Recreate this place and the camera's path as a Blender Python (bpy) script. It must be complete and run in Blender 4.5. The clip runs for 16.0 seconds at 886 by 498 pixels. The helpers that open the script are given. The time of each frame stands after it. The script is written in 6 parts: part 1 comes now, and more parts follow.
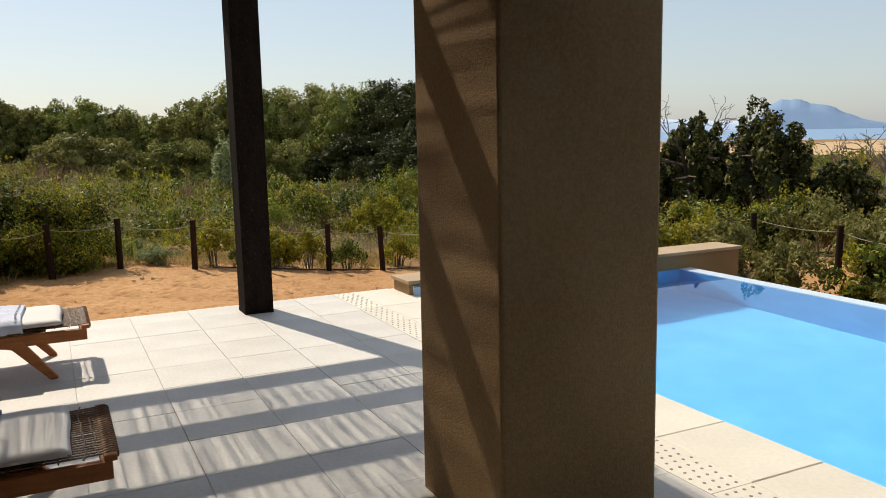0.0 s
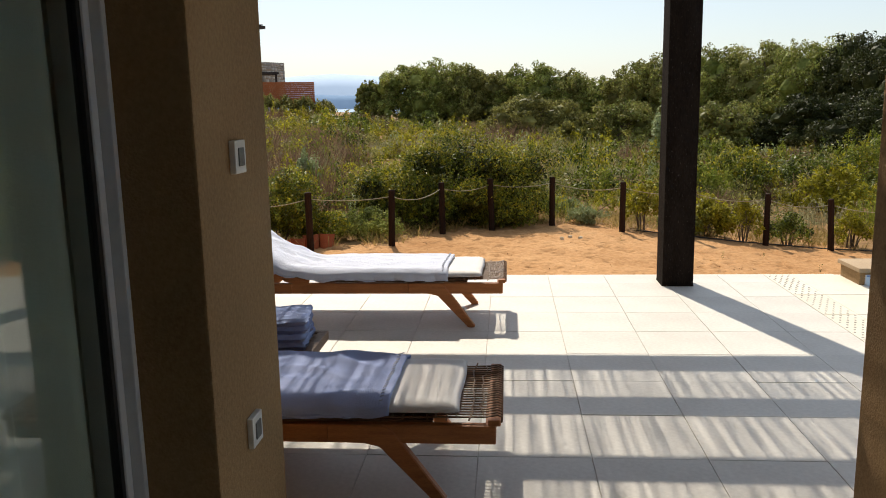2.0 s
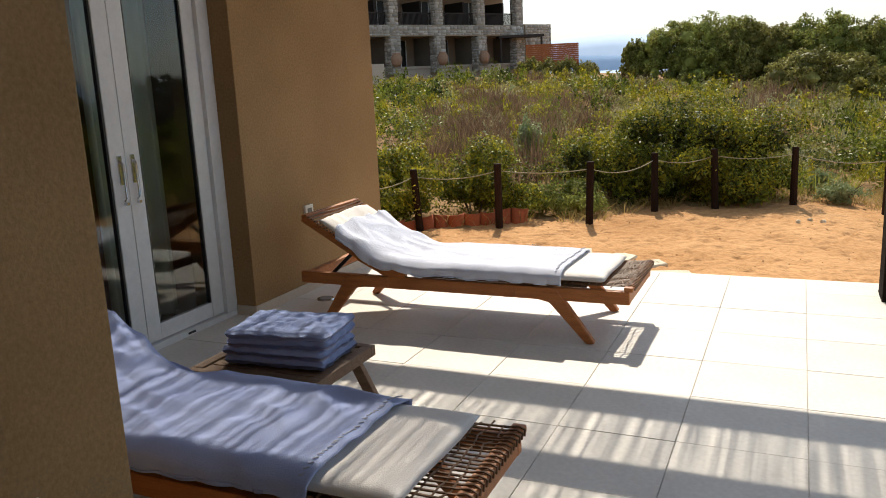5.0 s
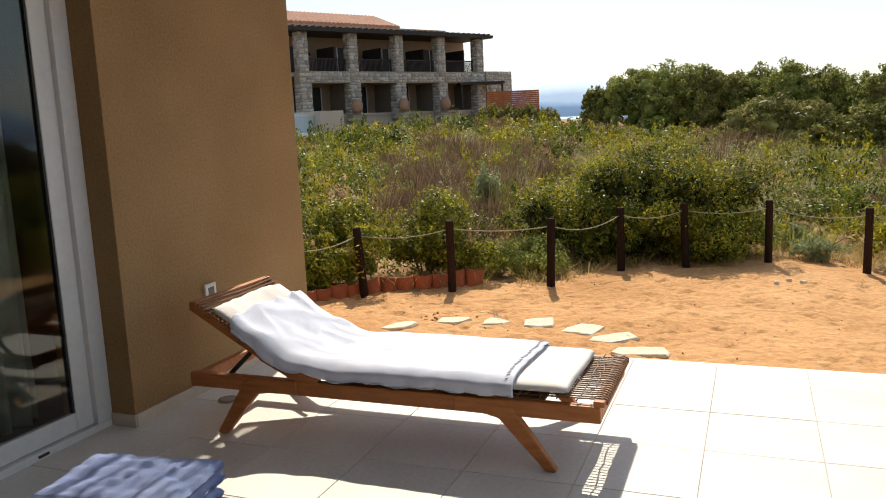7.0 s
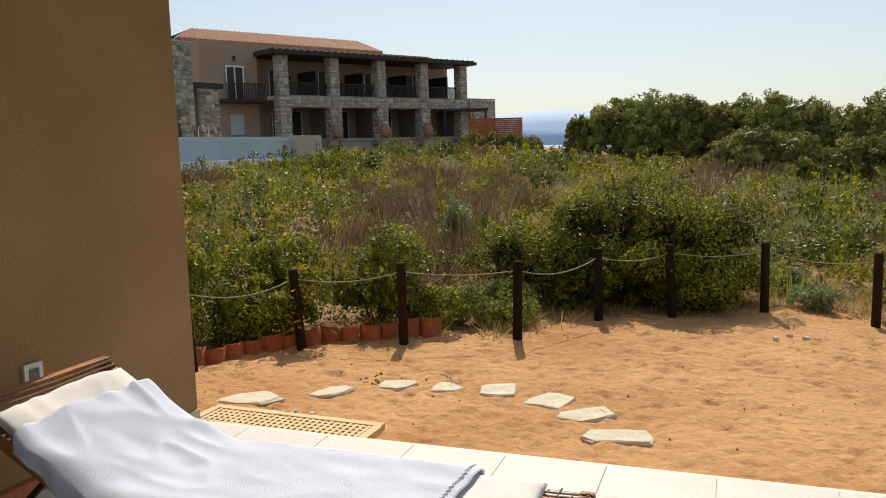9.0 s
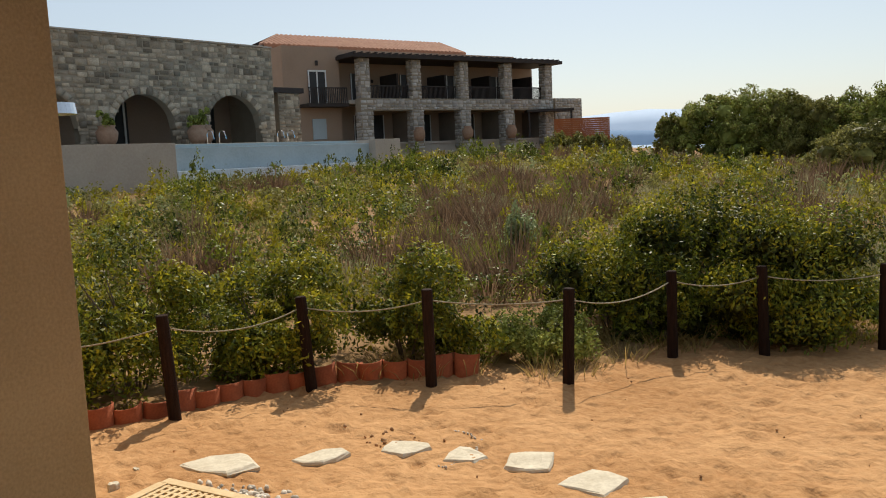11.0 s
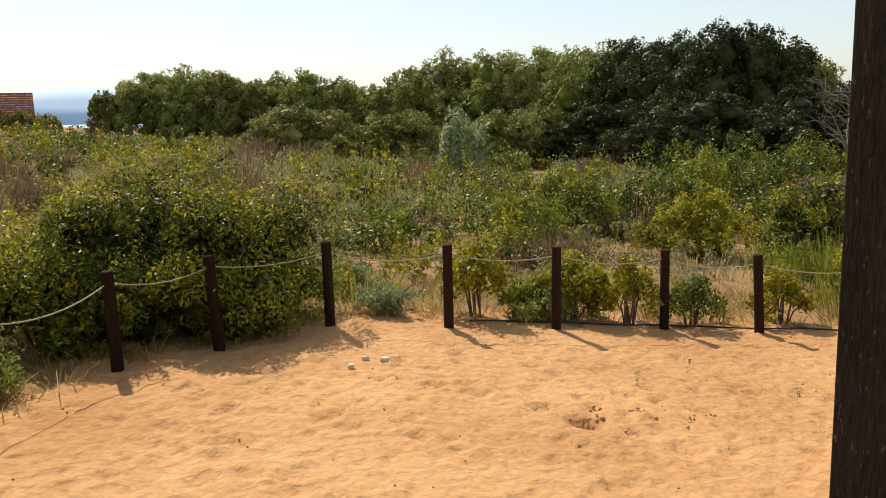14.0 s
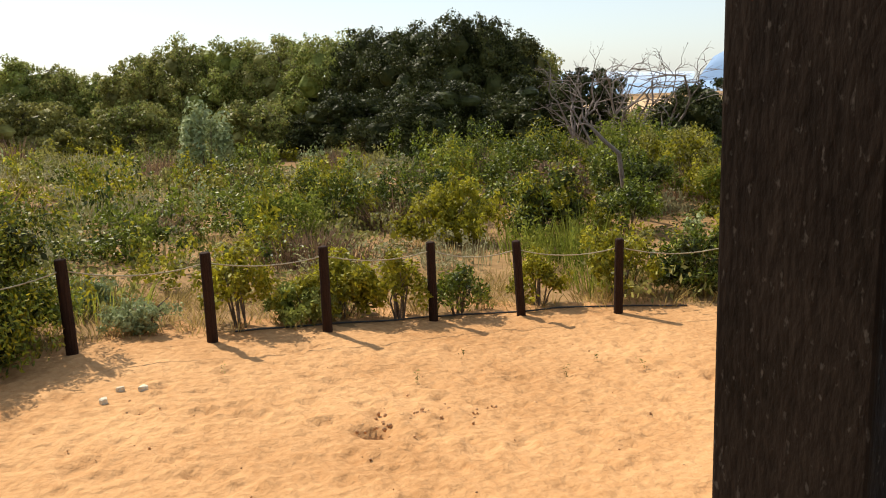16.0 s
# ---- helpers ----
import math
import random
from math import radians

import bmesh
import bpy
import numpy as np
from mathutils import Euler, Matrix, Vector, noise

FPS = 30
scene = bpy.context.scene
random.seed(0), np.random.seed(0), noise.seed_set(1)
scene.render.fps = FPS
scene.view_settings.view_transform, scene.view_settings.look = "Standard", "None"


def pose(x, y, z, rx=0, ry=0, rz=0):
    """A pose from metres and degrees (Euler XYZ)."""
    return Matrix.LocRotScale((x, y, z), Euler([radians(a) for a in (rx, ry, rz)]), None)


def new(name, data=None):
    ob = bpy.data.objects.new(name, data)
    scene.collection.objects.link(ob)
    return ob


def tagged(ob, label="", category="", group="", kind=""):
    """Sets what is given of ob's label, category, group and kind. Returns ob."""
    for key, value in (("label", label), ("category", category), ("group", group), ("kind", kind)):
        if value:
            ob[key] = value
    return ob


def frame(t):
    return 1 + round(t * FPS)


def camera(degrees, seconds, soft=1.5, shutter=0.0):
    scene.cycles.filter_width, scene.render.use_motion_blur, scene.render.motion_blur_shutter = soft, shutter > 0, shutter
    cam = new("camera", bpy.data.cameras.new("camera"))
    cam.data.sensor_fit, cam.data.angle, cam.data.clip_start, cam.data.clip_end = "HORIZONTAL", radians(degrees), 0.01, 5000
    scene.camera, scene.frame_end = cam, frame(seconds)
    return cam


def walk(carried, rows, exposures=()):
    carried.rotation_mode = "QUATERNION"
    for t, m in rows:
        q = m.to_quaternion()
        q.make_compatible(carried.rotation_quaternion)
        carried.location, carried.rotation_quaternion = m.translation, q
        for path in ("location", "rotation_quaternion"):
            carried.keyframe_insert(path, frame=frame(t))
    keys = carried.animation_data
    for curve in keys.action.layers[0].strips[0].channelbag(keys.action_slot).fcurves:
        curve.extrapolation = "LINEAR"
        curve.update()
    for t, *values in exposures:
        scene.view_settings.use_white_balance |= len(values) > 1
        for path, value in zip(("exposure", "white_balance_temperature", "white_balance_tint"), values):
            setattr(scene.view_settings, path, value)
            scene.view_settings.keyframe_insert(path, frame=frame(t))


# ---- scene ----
cam = camera(58.00, 16.0, 1.0)
PATH = [
    (0.0, pose(0.047, 0.147, 1.510, 81.88, 1.15, -26.34)),
    (0.5, pose(-0.053, 0.146, 1.508, 82.05, 0.58, -17.54)),
    (1.0, pose(-0.074, 0.209, 1.497, 81.71, 0.15, -9.35)),
    (1.5, pose(0.063, 0.334, 1.481, 81.03, 0.84, -1.48)),
    (2.0, pose(0.230, 0.492, 1.487, 79.85, 1.12, 4.46)),
    (2.5, pose(0.376, 0.703, 1.483, 78.99, 1.18, 8.35)),
    (3.0, pose(0.561, 0.890, 1.486, 78.55, 1.53, 12.70)),
    (3.5, pose(0.773, 1.079, 1.481, 77.94, 1.84, 16.94)),
    (4.0, pose(0.949, 1.265, 1.469, 77.58, 1.76, 20.64)),
    (4.2, pose(0.993, 1.345, 1.468, 77.43, 1.57, 22.01)),
    (6.3, pose(0.853, 2.211, 1.484, 78.43, 3.14, 24.52)),
    (6.5, pose(0.816, 2.337, 1.493, 79.00, 2.83, 23.57)),
    (7.0, pose(0.774, 2.608, 1.498, 80.89, 2.55, 21.10)),
    (7.5, pose(0.676, 2.944, 1.501, 81.47, 1.89, 18.14)),
    (8.0, pose(0.589, 3.287, 1.497, 81.06, 2.29, 16.81)),
    (8.5, pose(0.616, 3.584, 1.493, 82.02, 2.06, 18.41)),
    (8.7, pose(0.652, 3.684, 1.493, 82.54, 1.77, 19.19)),
    (10.8, pose(0.586, 5.131, 1.488, 83.01, 2.89, 25.04)),
    (11.0, pose(0.602, 5.260, 1.488, 83.09, 2.43, 26.45)),
    (11.5, pose(0.596, 5.556, 1.481, 82.98, 3.11, 30.32)),
    (12.0, pose(0.666, 5.864, 1.474, 81.53, 4.07, 26.40)),
    (12.5, pose(0.720, 5.983, 1.467, 79.86, 4.56, 15.41)),
    (13.0, pose(0.596, 5.985, 1.472, 79.70, 3.77, 1.97)),
    (13.5, pose(0.550, 6.013, 1.481, 79.74, 2.79, -7.70)),
    (14.0, pose(0.564, 6.078, 1.471, 80.21, 1.87, -11.83)),
    (14.5, pose(0.634, 6.193, 1.458, 79.82, 2.16, -15.35)),
    (15.0, pose(0.597, 6.319, 1.487, 78.79, 2.31, -23.49)),
    (15.5, pose(0.427, 6.341, 1.509, 78.05, 2.19, -32.74)),
    (16.0, pose(0.538, 6.415, 1.526, 78.73, 2.36, -29.95)),
]
walk(cam, PATH, ((0.0, -0.11, 6750, 10), (1.0, -0.08, 6700, 10), (2.0, 0.1, 6750, 10), (4.0, 0.15, 6700, 10), (6.5, 0.35, 6800, 10), (7.5, 0.17, 6800, 10), (8.5, -0.10, 6750, 10),
                 (10.8, -0.14, 6800, 10), (12.1, -0.06, 6900, 10), (13.0, 0.15, 6900, 10), (14.5, 0.2, 6900, 10), (15.5, 0.2, 6850, 10), (16.0, 0.35, 6850, 10)))

# ---- daylight: hazy summer sky and one sun, ahead and a little to the left ----
SUN_EL, SUN_AZ = radians(49.3), math.atan2(-0.235, 0.82)
world = bpy.data.worlds.new("world")
scene.world = world
world.use_nodes = True
wn = world.node_tree.nodes
sky = wn.new("ShaderNodeTexSky")
sky.sky_type = "NISHITA"
sky.sun_disc = False
sky.sun_elevation, sky.sun_rotation = SUN_EL, SUN_AZ
sky.air_density, sky.dust_density, sky.ozone_density = 1.0, 1.1, 1.6
wn["Background"].inputs["Strength"].default_value = 0.10
haze = wn.new("ShaderNodeMix")
haze.data_type = "RGBA"
haze.inputs[0].default_value = 0.28
haze.inputs[7].default_value = (10.4, 12.0, 13.4, 1)
world.node_tree.links.new(sky.outputs[0], haze.inputs[6])
world.node_tree.links.new(haze.outputs[2], wn["Background"].inputs["Color"])
sun_data = bpy.data.lights.new("sun", "SUN")
sun_data.energy, sun_data.angle, sun_data.color = 5.0, radians(0.55), (1.0, 0.93, 0.81)
sun = new("sun", sun_data)
sun_way = Vector((0.235, -0.82, -1.0)).normalized()
sun.matrix_world = Matrix.Translation((-10, 30, 40)) @ sun_way.to_track_quat("-Z", "Y").to_matrix().to_4x4()

# ---- materials ----
def shade(name, dark, light, rough=0.7, scale=3.0, fine=60.0, bump=0.15, bump_scale=None, metal=0.0, stretch=(1, 1, 1),
          piece=0.0, leaf=0.0, spec=0.5, island=0.0, deep=0.01, span=0.18, specks=None):
    """A procedural surface: two scales of noise between two colours, a fine bump, and optional shift from piece to piece."""
    m = bpy.data.materials.new(name)
    m.use_nodes = True
    nt = m.node_tree
    n, l = nt.nodes, nt.links
    b = n["Principled BSDF"]
    b.inputs["Roughness"].default_value = rough
    b.inputs["Metallic"].default_value = metal
    b.inputs["Specular IOR Level"].default_value = spec
    co = n.new("ShaderNodeTexCoord")
    mp = n.new("ShaderNodeMapping")
    mp.inputs["Scale"].default_value = stretch
    l.new(co.outputs["Object"], mp.inputs["Vector"])
    big = n.new("ShaderNodeTexNoise")
    big.inputs["Scale"].default_value, big.inputs["Detail"].default_value = scale, 5
    small = n.new("ShaderNodeTexNoise")
    small.inputs["Scale"].default_value, small.inputs["Detail"].default_value = fine, 4
    for t in (big, small):
        l.new(mp.outputs[0], t.inputs["Vector"])
    add = n.new("ShaderNodeMath")
    add.operation = "MULTIPLY_ADD"
    add.inputs[1].default_value = 0.45
    l.new(small.outputs["Fac"], add.inputs[0])
    half = n.new("ShaderNodeMath")
    half.operation = "MULTIPLY"
    half.inputs[1].default_value = 0.55
    l.new(big.outputs["Fac"], half.inputs[0])
    l.new(half.outputs[0], add.inputs[2])
    ramp = n.new("ShaderNodeValToRGB")
    ramp.color_ramp.elements[0].position, ramp.color_ramp.elements[1].position = 0.5 - span, 0.5 + span
    ramp.color_ramp.elements[0].color = (*dark, 1)
    ramp.color_ramp.elements[1].color = (*light, 1)
    l.new(add.outputs[0], ramp.inputs["Fac"])
    col = ramp.outputs[0]
    if specks:
        sn = n.new("ShaderNodeTexNoise")
        sn.inputs["Scale"].default_value, sn.inputs["Detail"].default_value = 85, 3
        sm = n.new("ShaderNodeMapping")
        sm.inputs["Scale"].default_value = (1, 1, 0.5)
        l.new(co.outputs["Object"], sm.inputs["Vector"])
        l.new(sm.outputs[0], sn.inputs["Vector"])
        sr = n.new("ShaderNodeMapRange")
        sr.inputs["From Min"].default_value, sr.inputs["From Max"].default_value = 0.63, 0.74
        l.new(sn.outputs["Fac"], sr.inputs["Value"])
        mx = n.new("ShaderNodeMix")
        mx.data_type = "RGBA"
        l.new(sr.outputs[0], mx.inputs[0])
        l.new(col, mx.inputs[6])
        mx.inputs[7].default_value = (*specks, 1)
        col = mx.outputs[2]
    if piece or island:
        hsv = n.new("ShaderNodeHueSaturation")
        mr = n.new("ShaderNodeMapRange")
        amount = piece or island
        mr.inputs["To Min"].default_value, mr.inputs["To Max"].default_value = 1 - amount, 1 + amount
        if piece:
            l.new(n.new("ShaderNodeObjectInfo").outputs["Random"], mr.inputs["Value"])
        else:
            l.new(n.new("ShaderNodeNewGeometry").outputs["Random Per Island"], mr.inputs["Value"])
        l.new(mr.outputs[0], hsv.inputs["Value"])
        l.new(col, hsv.inputs["Color"])
        col = hsv.outputs[0]
    l.new(col, b.inputs["Base Color"])
    if bump:
        bp = n.new("ShaderNodeBump")
        bp.inputs["Strength"].default_value = bump
        bp.inputs["Distance"].default_value = deep
        src = small
        if bump_scale:
            src = n.new("ShaderNodeTexNoise")
            src.inputs["Scale"].default_value, src.inputs["Detail"].default_value = bump_scale, 6
            l.new(mp.outputs[0], src.inputs["Vector"])
        l.new(src.outputs["Fac"], bp.inputs["Height"])
        l.new(bp.outputs[0], b.inputs["Normal"])
    if leaf:
        tr = n.new("ShaderNodeBsdfTranslucent")
        l.new(col, tr.inputs["Color"])
        mix = n.new("ShaderNodeMixShader")
        mix.inputs[0].default_value = leaf
        l.new(b.outputs[0], mix.inputs[1])
        l.new(tr.outputs[0], mix.inputs[2])
        l.new(mix.outputs[0], n["Material Output"].inputs["Surface"])
    return m


M_STUCCO = shade("stucco", (0.225, 0.136, 0.061), (0.372, 0.236, 0.114), 0.9, 1.3, 70, 0.4, 120, spec=0.2)
M_BASE = shade("skirting_stone", (0.45, 0.38, 0.30), (0.58, 0.50, 0.40), 0.6, 3, 50, 0.1)
M_CAP = shade("tan_wall_cap", (0.34, 0.235, 0.135), (0.48, 0.35, 0.215), 0.8, 2, 50, 0.2)
M_TILE = shade("deck_tile", (0.53, 0.49, 0.44), (0.68, 0.64, 0.58), 0.55, 2.2, 45, 0.06, piece=0.025)
M_GROUT = shade("grout", (0.46, 0.42, 0.37), (0.58, 0.54, 0.48), 0.9, 4, 60, 0.1)
M_COPING = shade("pool_coping", (0.62, 0.56, 0.46), (0.74, 0.68, 0.57), 0.6, 2.0, 40, 0.06, piece=0.04)
M_HOLE = shade("drain_hole", (0.20, 0.18, 0.16), (0.27, 0.245, 0.22), 0.8)
M_SAND = shade("sand", (0.345, 0.172, 0.068), (0.55, 0.315, 0.147), 0.95, 0.9, 18, 0.9, 11, spec=0.12, deep=0.045)
M_TEAK = shade("teak", (0.27, 0.082, 0.018), (0.50, 0.180, 0.045), 0.5, 5, 50, 0.15, stretch=(1, 9, 9))
M_GREYWOOD = shade("weathered_wood", (0.10, 0.055, 0.03), (0.21, 0.13, 0.08), 0.7, 6, 60, 0.25, stretch=(1, 8, 8))
M_CANE = shade("wicker_cord", (0.16, 0.075, 0.03), (0.40, 0.24, 0.115), 0.6, 8, 60, 0.2)
M_CORD = shade("dark_cord", (0.085, 0.040, 0.017), (0.25, 0.130, 0.058), 0.6, 9, 60, 0.2)
M_DARKPOST = shade("dark_painted_post", (0.008, 0.0052, 0.0038), (0.024, 0.0165, 0.012), 0.85, 5, 40, 0.35, stretch=(2, 2, 0.7), spec=0.05, specks=(0.06, 0.05, 0.042))
M_FENCE = shade("fence_timber", (0.012, 0.006, 0.004), (0.040, 0.020, 0.012), 0.85, 8, 60, 0.5, stretch=(8, 8, 1), piece=0.2, spec=0.12)
M_ROPE = shade("rope", (0.26, 0.22, 0.14), (0.44, 0.39, 0.27), 0.9, 30, 200, 0.4)
M_TERRA = shade("terracotta", (0.29, 0.062, 0.016), (0.45, 0.112, 0.036), 0.85, 7, 60, 0.25, piece=0.18)
M_FLAG = shade("flagstone", (0.48, 0.41, 0.29), (0.68, 0.61, 0.47), 0.85, 6, 40, 0.5, 30, piece=0.06)
M_PEBBLE = shade("pebble", (0.32, 0.27, 0.21), (0.72, 0.66, 0.56), 0.8, 6, 40, 0.2, island=0.35)
M_CLOD = shade("earth_clod", (0.30, 0.155, 0.07), (0.52, 0.30, 0.145), 0.95, 8, 40, 0.4, island=0.25)
M_GRATE = shade("pale_duckboard", (0.52, 0.36, 0.17), (0.68, 0.50, 0.27), 0.7, 6, 50, 0.15)
M_ALU = shade("white_aluminium", (0.62, 0.63, 0.63), (0.74, 0.75, 0.75), 0.35, 2, 30, 0.02)
M_GASKET = shade("black_gasket", (0.012, 0.012, 0.012), (0.03, 0.03, 0.03), 0.5)
M_PLASTIC = shade("white_plastic", (0.66, 0.65, 0.60), (0.78, 0.77, 0.72), 0.4, 4, 40, 0.02)
M_SWITCH = shade("grey_rocker", (0.10, 0.105, 0.10), (0.16, 0.165, 0.155), 0.4)
M_CURTAIN = shade("curtain", (0.62, 0.68, 0.58), (0.74, 0.79, 0.69), 0.9, 5, 120, 0.2, leaf=0.25)
M_ROOM = shade("room_plaster", (0.30, 0.27, 0.23), (0.38, 0.34, 0.29), 0.9, 2, 40, 0.05)
M_ROOMFLOOR = shade("room_floor", (0.20, 0.16, 0.12), (0.28, 0.23, 0.18), 0.5, 2, 40, 0.05)
# sunlit and shaded tones of the same towel cloth, painted as two colours
M_LITTOWEL = shade("lit_towel", (0.60, 0.635, 0.76), (0.72, 0.75, 0.86), 0.95, 5, 260, 0.5, spec=0.1)
M_SHADETOWEL = shade("shaded_towel", (0.29, 0.35, 0.59), (0.41, 0.47, 0.69), 0.95, 5, 260, 0.5, spec=0.1)
M_CREAM = shade("cream_cushion", (0.72, 0.68, 0.645), (0.82, 0.78, 0.745), 0.9, 4, 220, 0.3, spec=0.15)
M_BLUECLOTH = shade("blue_towel", (0.25, 0.31, 0.53), (0.36, 0.43, 0.66), 0.95, 6, 260, 0.5, spec=0.1)
M_STITCH = shade("grey_stitching", (0.30, 0.31, 0.36), (0.40, 0.42, 0.48), 0.9)
M_POOL = shade("pool_mosaic", (0.055, 0.33, 0.66), (0.11, 0.45, 0.78), 0.4, 3, 90, 0.05)
M_POOLEDGE = shade("pool_edge", (0.50, 0.60, 0.70), (0.66, 0.74, 0.82), 0.35, 3, 60, 0.05)
M_STEEL = shade("polished_steel", (0.55, 0.56, 0.58), (0.68, 0.69, 0.70), 0.15, 4, 30, 0.0, metal=1.0)
M_SIGN = shade("sign_white", (0.60, 0.63, 0.66), (0.74, 0.76, 0.78), 0.4, 4, 40, 0.02)
M_SIGNBLUE = shade("sign_blue", (0.03, 0.09, 0.30), (0.05, 0.13, 0.38), 0.4)
M_BARK = shade("bark", (0.07, 0.05, 0.035), (0.17, 0.13, 0.10), 0.95, 6, 40, 0.6, stretch=(4, 4, 1))
M_DEADWOOD = shade("bare_branches", (0.12, 0.09, 0.075), (0.27, 0.22, 0.185), 0.95, 6, 40, 0.3)
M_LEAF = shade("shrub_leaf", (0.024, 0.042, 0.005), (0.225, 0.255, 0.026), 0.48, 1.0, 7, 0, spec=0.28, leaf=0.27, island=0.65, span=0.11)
# leaf tone darkened in its colour to carry shade within crowns and bushes
M_LEAFSHADE = shade("shade_toned_leaf", (0.024, 0.029, 0.008), (0.085, 0.092, 0.028), 0.5, 0.5, 3, 0, spec=0.12, leaf=0.2, island=0.55, span=0.12)
M_LEAFDARK = shade("tree_leaf", (0.110, 0.138, 0.026), (0.370, 0.395, 0.095), 0.5, 0.5, 3, 0, spec=0.15, leaf=0.3, island=0.5, span=0.12)
M_LEAFOLIVE = shade("olive_leaf", (0.110, 0.108, 0.028), (0.340, 0.315, 0.095), 0.5, 0.6, 4, 0, spec=0.15, leaf=0.35, island=0.5, span=0.12)
M_LEAFYEL = shade("yellow_green_leaf", (0.130, 0.122, 0.010), (0.420, 0.375, 0.030), 0.5, 1.0, 7, 0, spec=0.22, leaf=0.42, island=0.5, span=0.12)
M_LEAFSILVER = shade("silver_leaf", (0.17, 0.205, 0.085), (0.38, 0.43, 0.215), 0.6, 1.2, 9, 0, spec=0.2, leaf=0.3, island=0.25)
M_GRASSGREEN = shade("green_stalk", (0.085, 0.120, 0.014), (0.260, 0.270, 0.046), 0.6, 0.8, 6, 0, spec=0.1, leaf=0.5, island=0.35, span=0.12)
M_GRASSGREY = shade("grey_lavender_stalk", (0.185, 0.175, 0.085), (0.390, 0.360, 0.200), 0.8, 0.8, 6, 0, spec=0.1, leaf=0.4, island=0.3, span=0.12)
M_HEATHER = shade("brown_heather", (0.115, 0.070, 0.042), (0.275, 0.185, 0.115), 0.85, 0.8, 6, 0, spec=0.1, leaf=0.3, island=0.3, span=0.12)
M_STRAW = shade("dry_straw", (0.26, 0.185, 0.065), (0.48, 0.36, 0.14), 0.8, 0.8, 6, 0, spec=0.1, leaf=0.4, island=0.25, span=0.12)
M_SOIL = shade("field_soil", (0.17, 0.095, 0.042), (0.36, 0.225, 0.105), 0.95, 0.5, 9, 0.6, 16, spec=0.1)
M_STONE = shade("rubble_stone", (0.19, 0.150, 0.105), (0.44, 0.375, 0.285), 0.9, 2.2, 20, 0.3, island=0.55)
M_STONEPALE = shade("pale_rubble_stone", (0.27, 0.25, 0.225), (0.48, 0.455, 0.42), 0.9, 2.2, 20, 0.3, island=0.35)
M_MORTAR = shade("rubble_mortar", (0.25, 0.21, 0.155), (0.34, 0.29, 0.22), 0.95, 2, 30, 0.3)
M_OCHRE = shade("ochre_render", (0.30, 0.215, 0.155), (0.37, 0.27, 0.20), 0.92, 0.5, 12, 0.1)
M_PALEWALL = shade("pale_render", (0.36, 0.31, 0.26), (0.45, 0.40, 0.34), 0.9, 0.6, 12, 0.1)
M_PALEBLUE = shade("wet_pool_wall", (0.30, 0.37, 0.40), (0.40, 0.48, 0.52), 0.4, 1.0, 14, 0.05)
M_ROOFTILE = shade("roof_tile", (0.33, 0.16, 0.10), (0.48, 0.26, 0.17), 0.9, 1.5, 14, 0.2, island=0.15)
M_DARKTIMBER = shade("dark_timber", (0.014, 0.010, 0.009), (0.034, 0.024, 0.020), 0.7, 4, 30, 0.1)
# render with the shade of recesses put into its darker colour
M_SHADOWROOM = shade("shade_toned_render", (0.16, 0.13, 0.10), (0.22, 0.18, 0.14), 0.9, 1, 10, 0.05)
M_ORANGE = shade("orange_stained_boards", (0.30, 0.072, 0.014), (0.42, 0.115, 0.028), 0.7, 2, 30, 0.1)
M_POTCLAY = shade("clay_pot", (0.26, 0.15, 0.095), (0.38, 0.24, 0.16), 0.85, 6, 40, 0.2)
M_SEA = shade("sea", (0.17, 0.28, 0.42), (0.21, 0.33, 0.48), 0.7, 0.01, 0.2, 0.05)
# distance haze is painted into these two hill colours
M_HAZE = shade("haze_toned_hills", (0.19, 0.28, 0.41), (0.23, 0.32, 0.46), 1.0, 0.002, 0.02, 0, spec=0.0)
M_HAZEFAR = shade("far_haze_toned_hills", (0.46, 0.56, 0.70), (0.50, 0.60, 0.74), 1.0, 0.002, 0.02, 0, spec=0.0)
M_STUBBLE = shade("stubble_field", (0.42, 0.27, 0.13), (0.56, 0.38, 0.20), 0.95, 0.05, 1.2, 0.1)


def glass(name, tint, rough=0.0, ior=1.45):
    m = bpy.data.materials.new(name)
    m.use_nodes = True
    b = m.node_tree.nodes["Principled BSDF"]
    b.inputs["Base Color"].default_value = (*tint, 1)
    b.inputs["Transmission Weight"].default_value = 1.0
    b.inputs["Roughness"].default_value = rough
    b.inputs["IOR"].default_value = ior
    return m


M_GLASS = glass("window_glass", (0.86, 0.92, 0.89))
M_WATER = glass("pool_water", (0.90, 0.97, 1.0), 0.0, 1.33)
wb = M_WATER.node_tree
wv = wb.nodes.new("ShaderNodeTexNoise")
wv.inputs["Scale"].default_value, wv.inputs["Detail"].default_value = 3.0, 2
wbump = wb.nodes.new("ShaderNodeBump")
wbump.inputs["Strength"].default_value, wbump.inputs["Distance"].default_value = 0.12, 0.02
wb.links.new(wv.outputs["Fac"], wbump.inputs["Height"])
wb.links.new(wbump.outputs[0], wb.nodes["Principled BSDF"].inputs["Normal"])


# ---- building helpers ----
def mesh_ob(name, bm, material, parent=None, label="", smooth=False):
    me = bpy.data.meshes.new(name)
    bm.to_mesh(me)
    bm.free()
    for mm in (material if isinstance(material, (list, tuple)) else [material]):
        me.materials.append(mm)
    if smooth:
        me.polygons.foreach_set("use_smooth", [True] * len(me.polygons))
    ob = new(name, me)
    if parent:
        ob.parent = parent
    if label:
        ob["label"] = label
    return ob


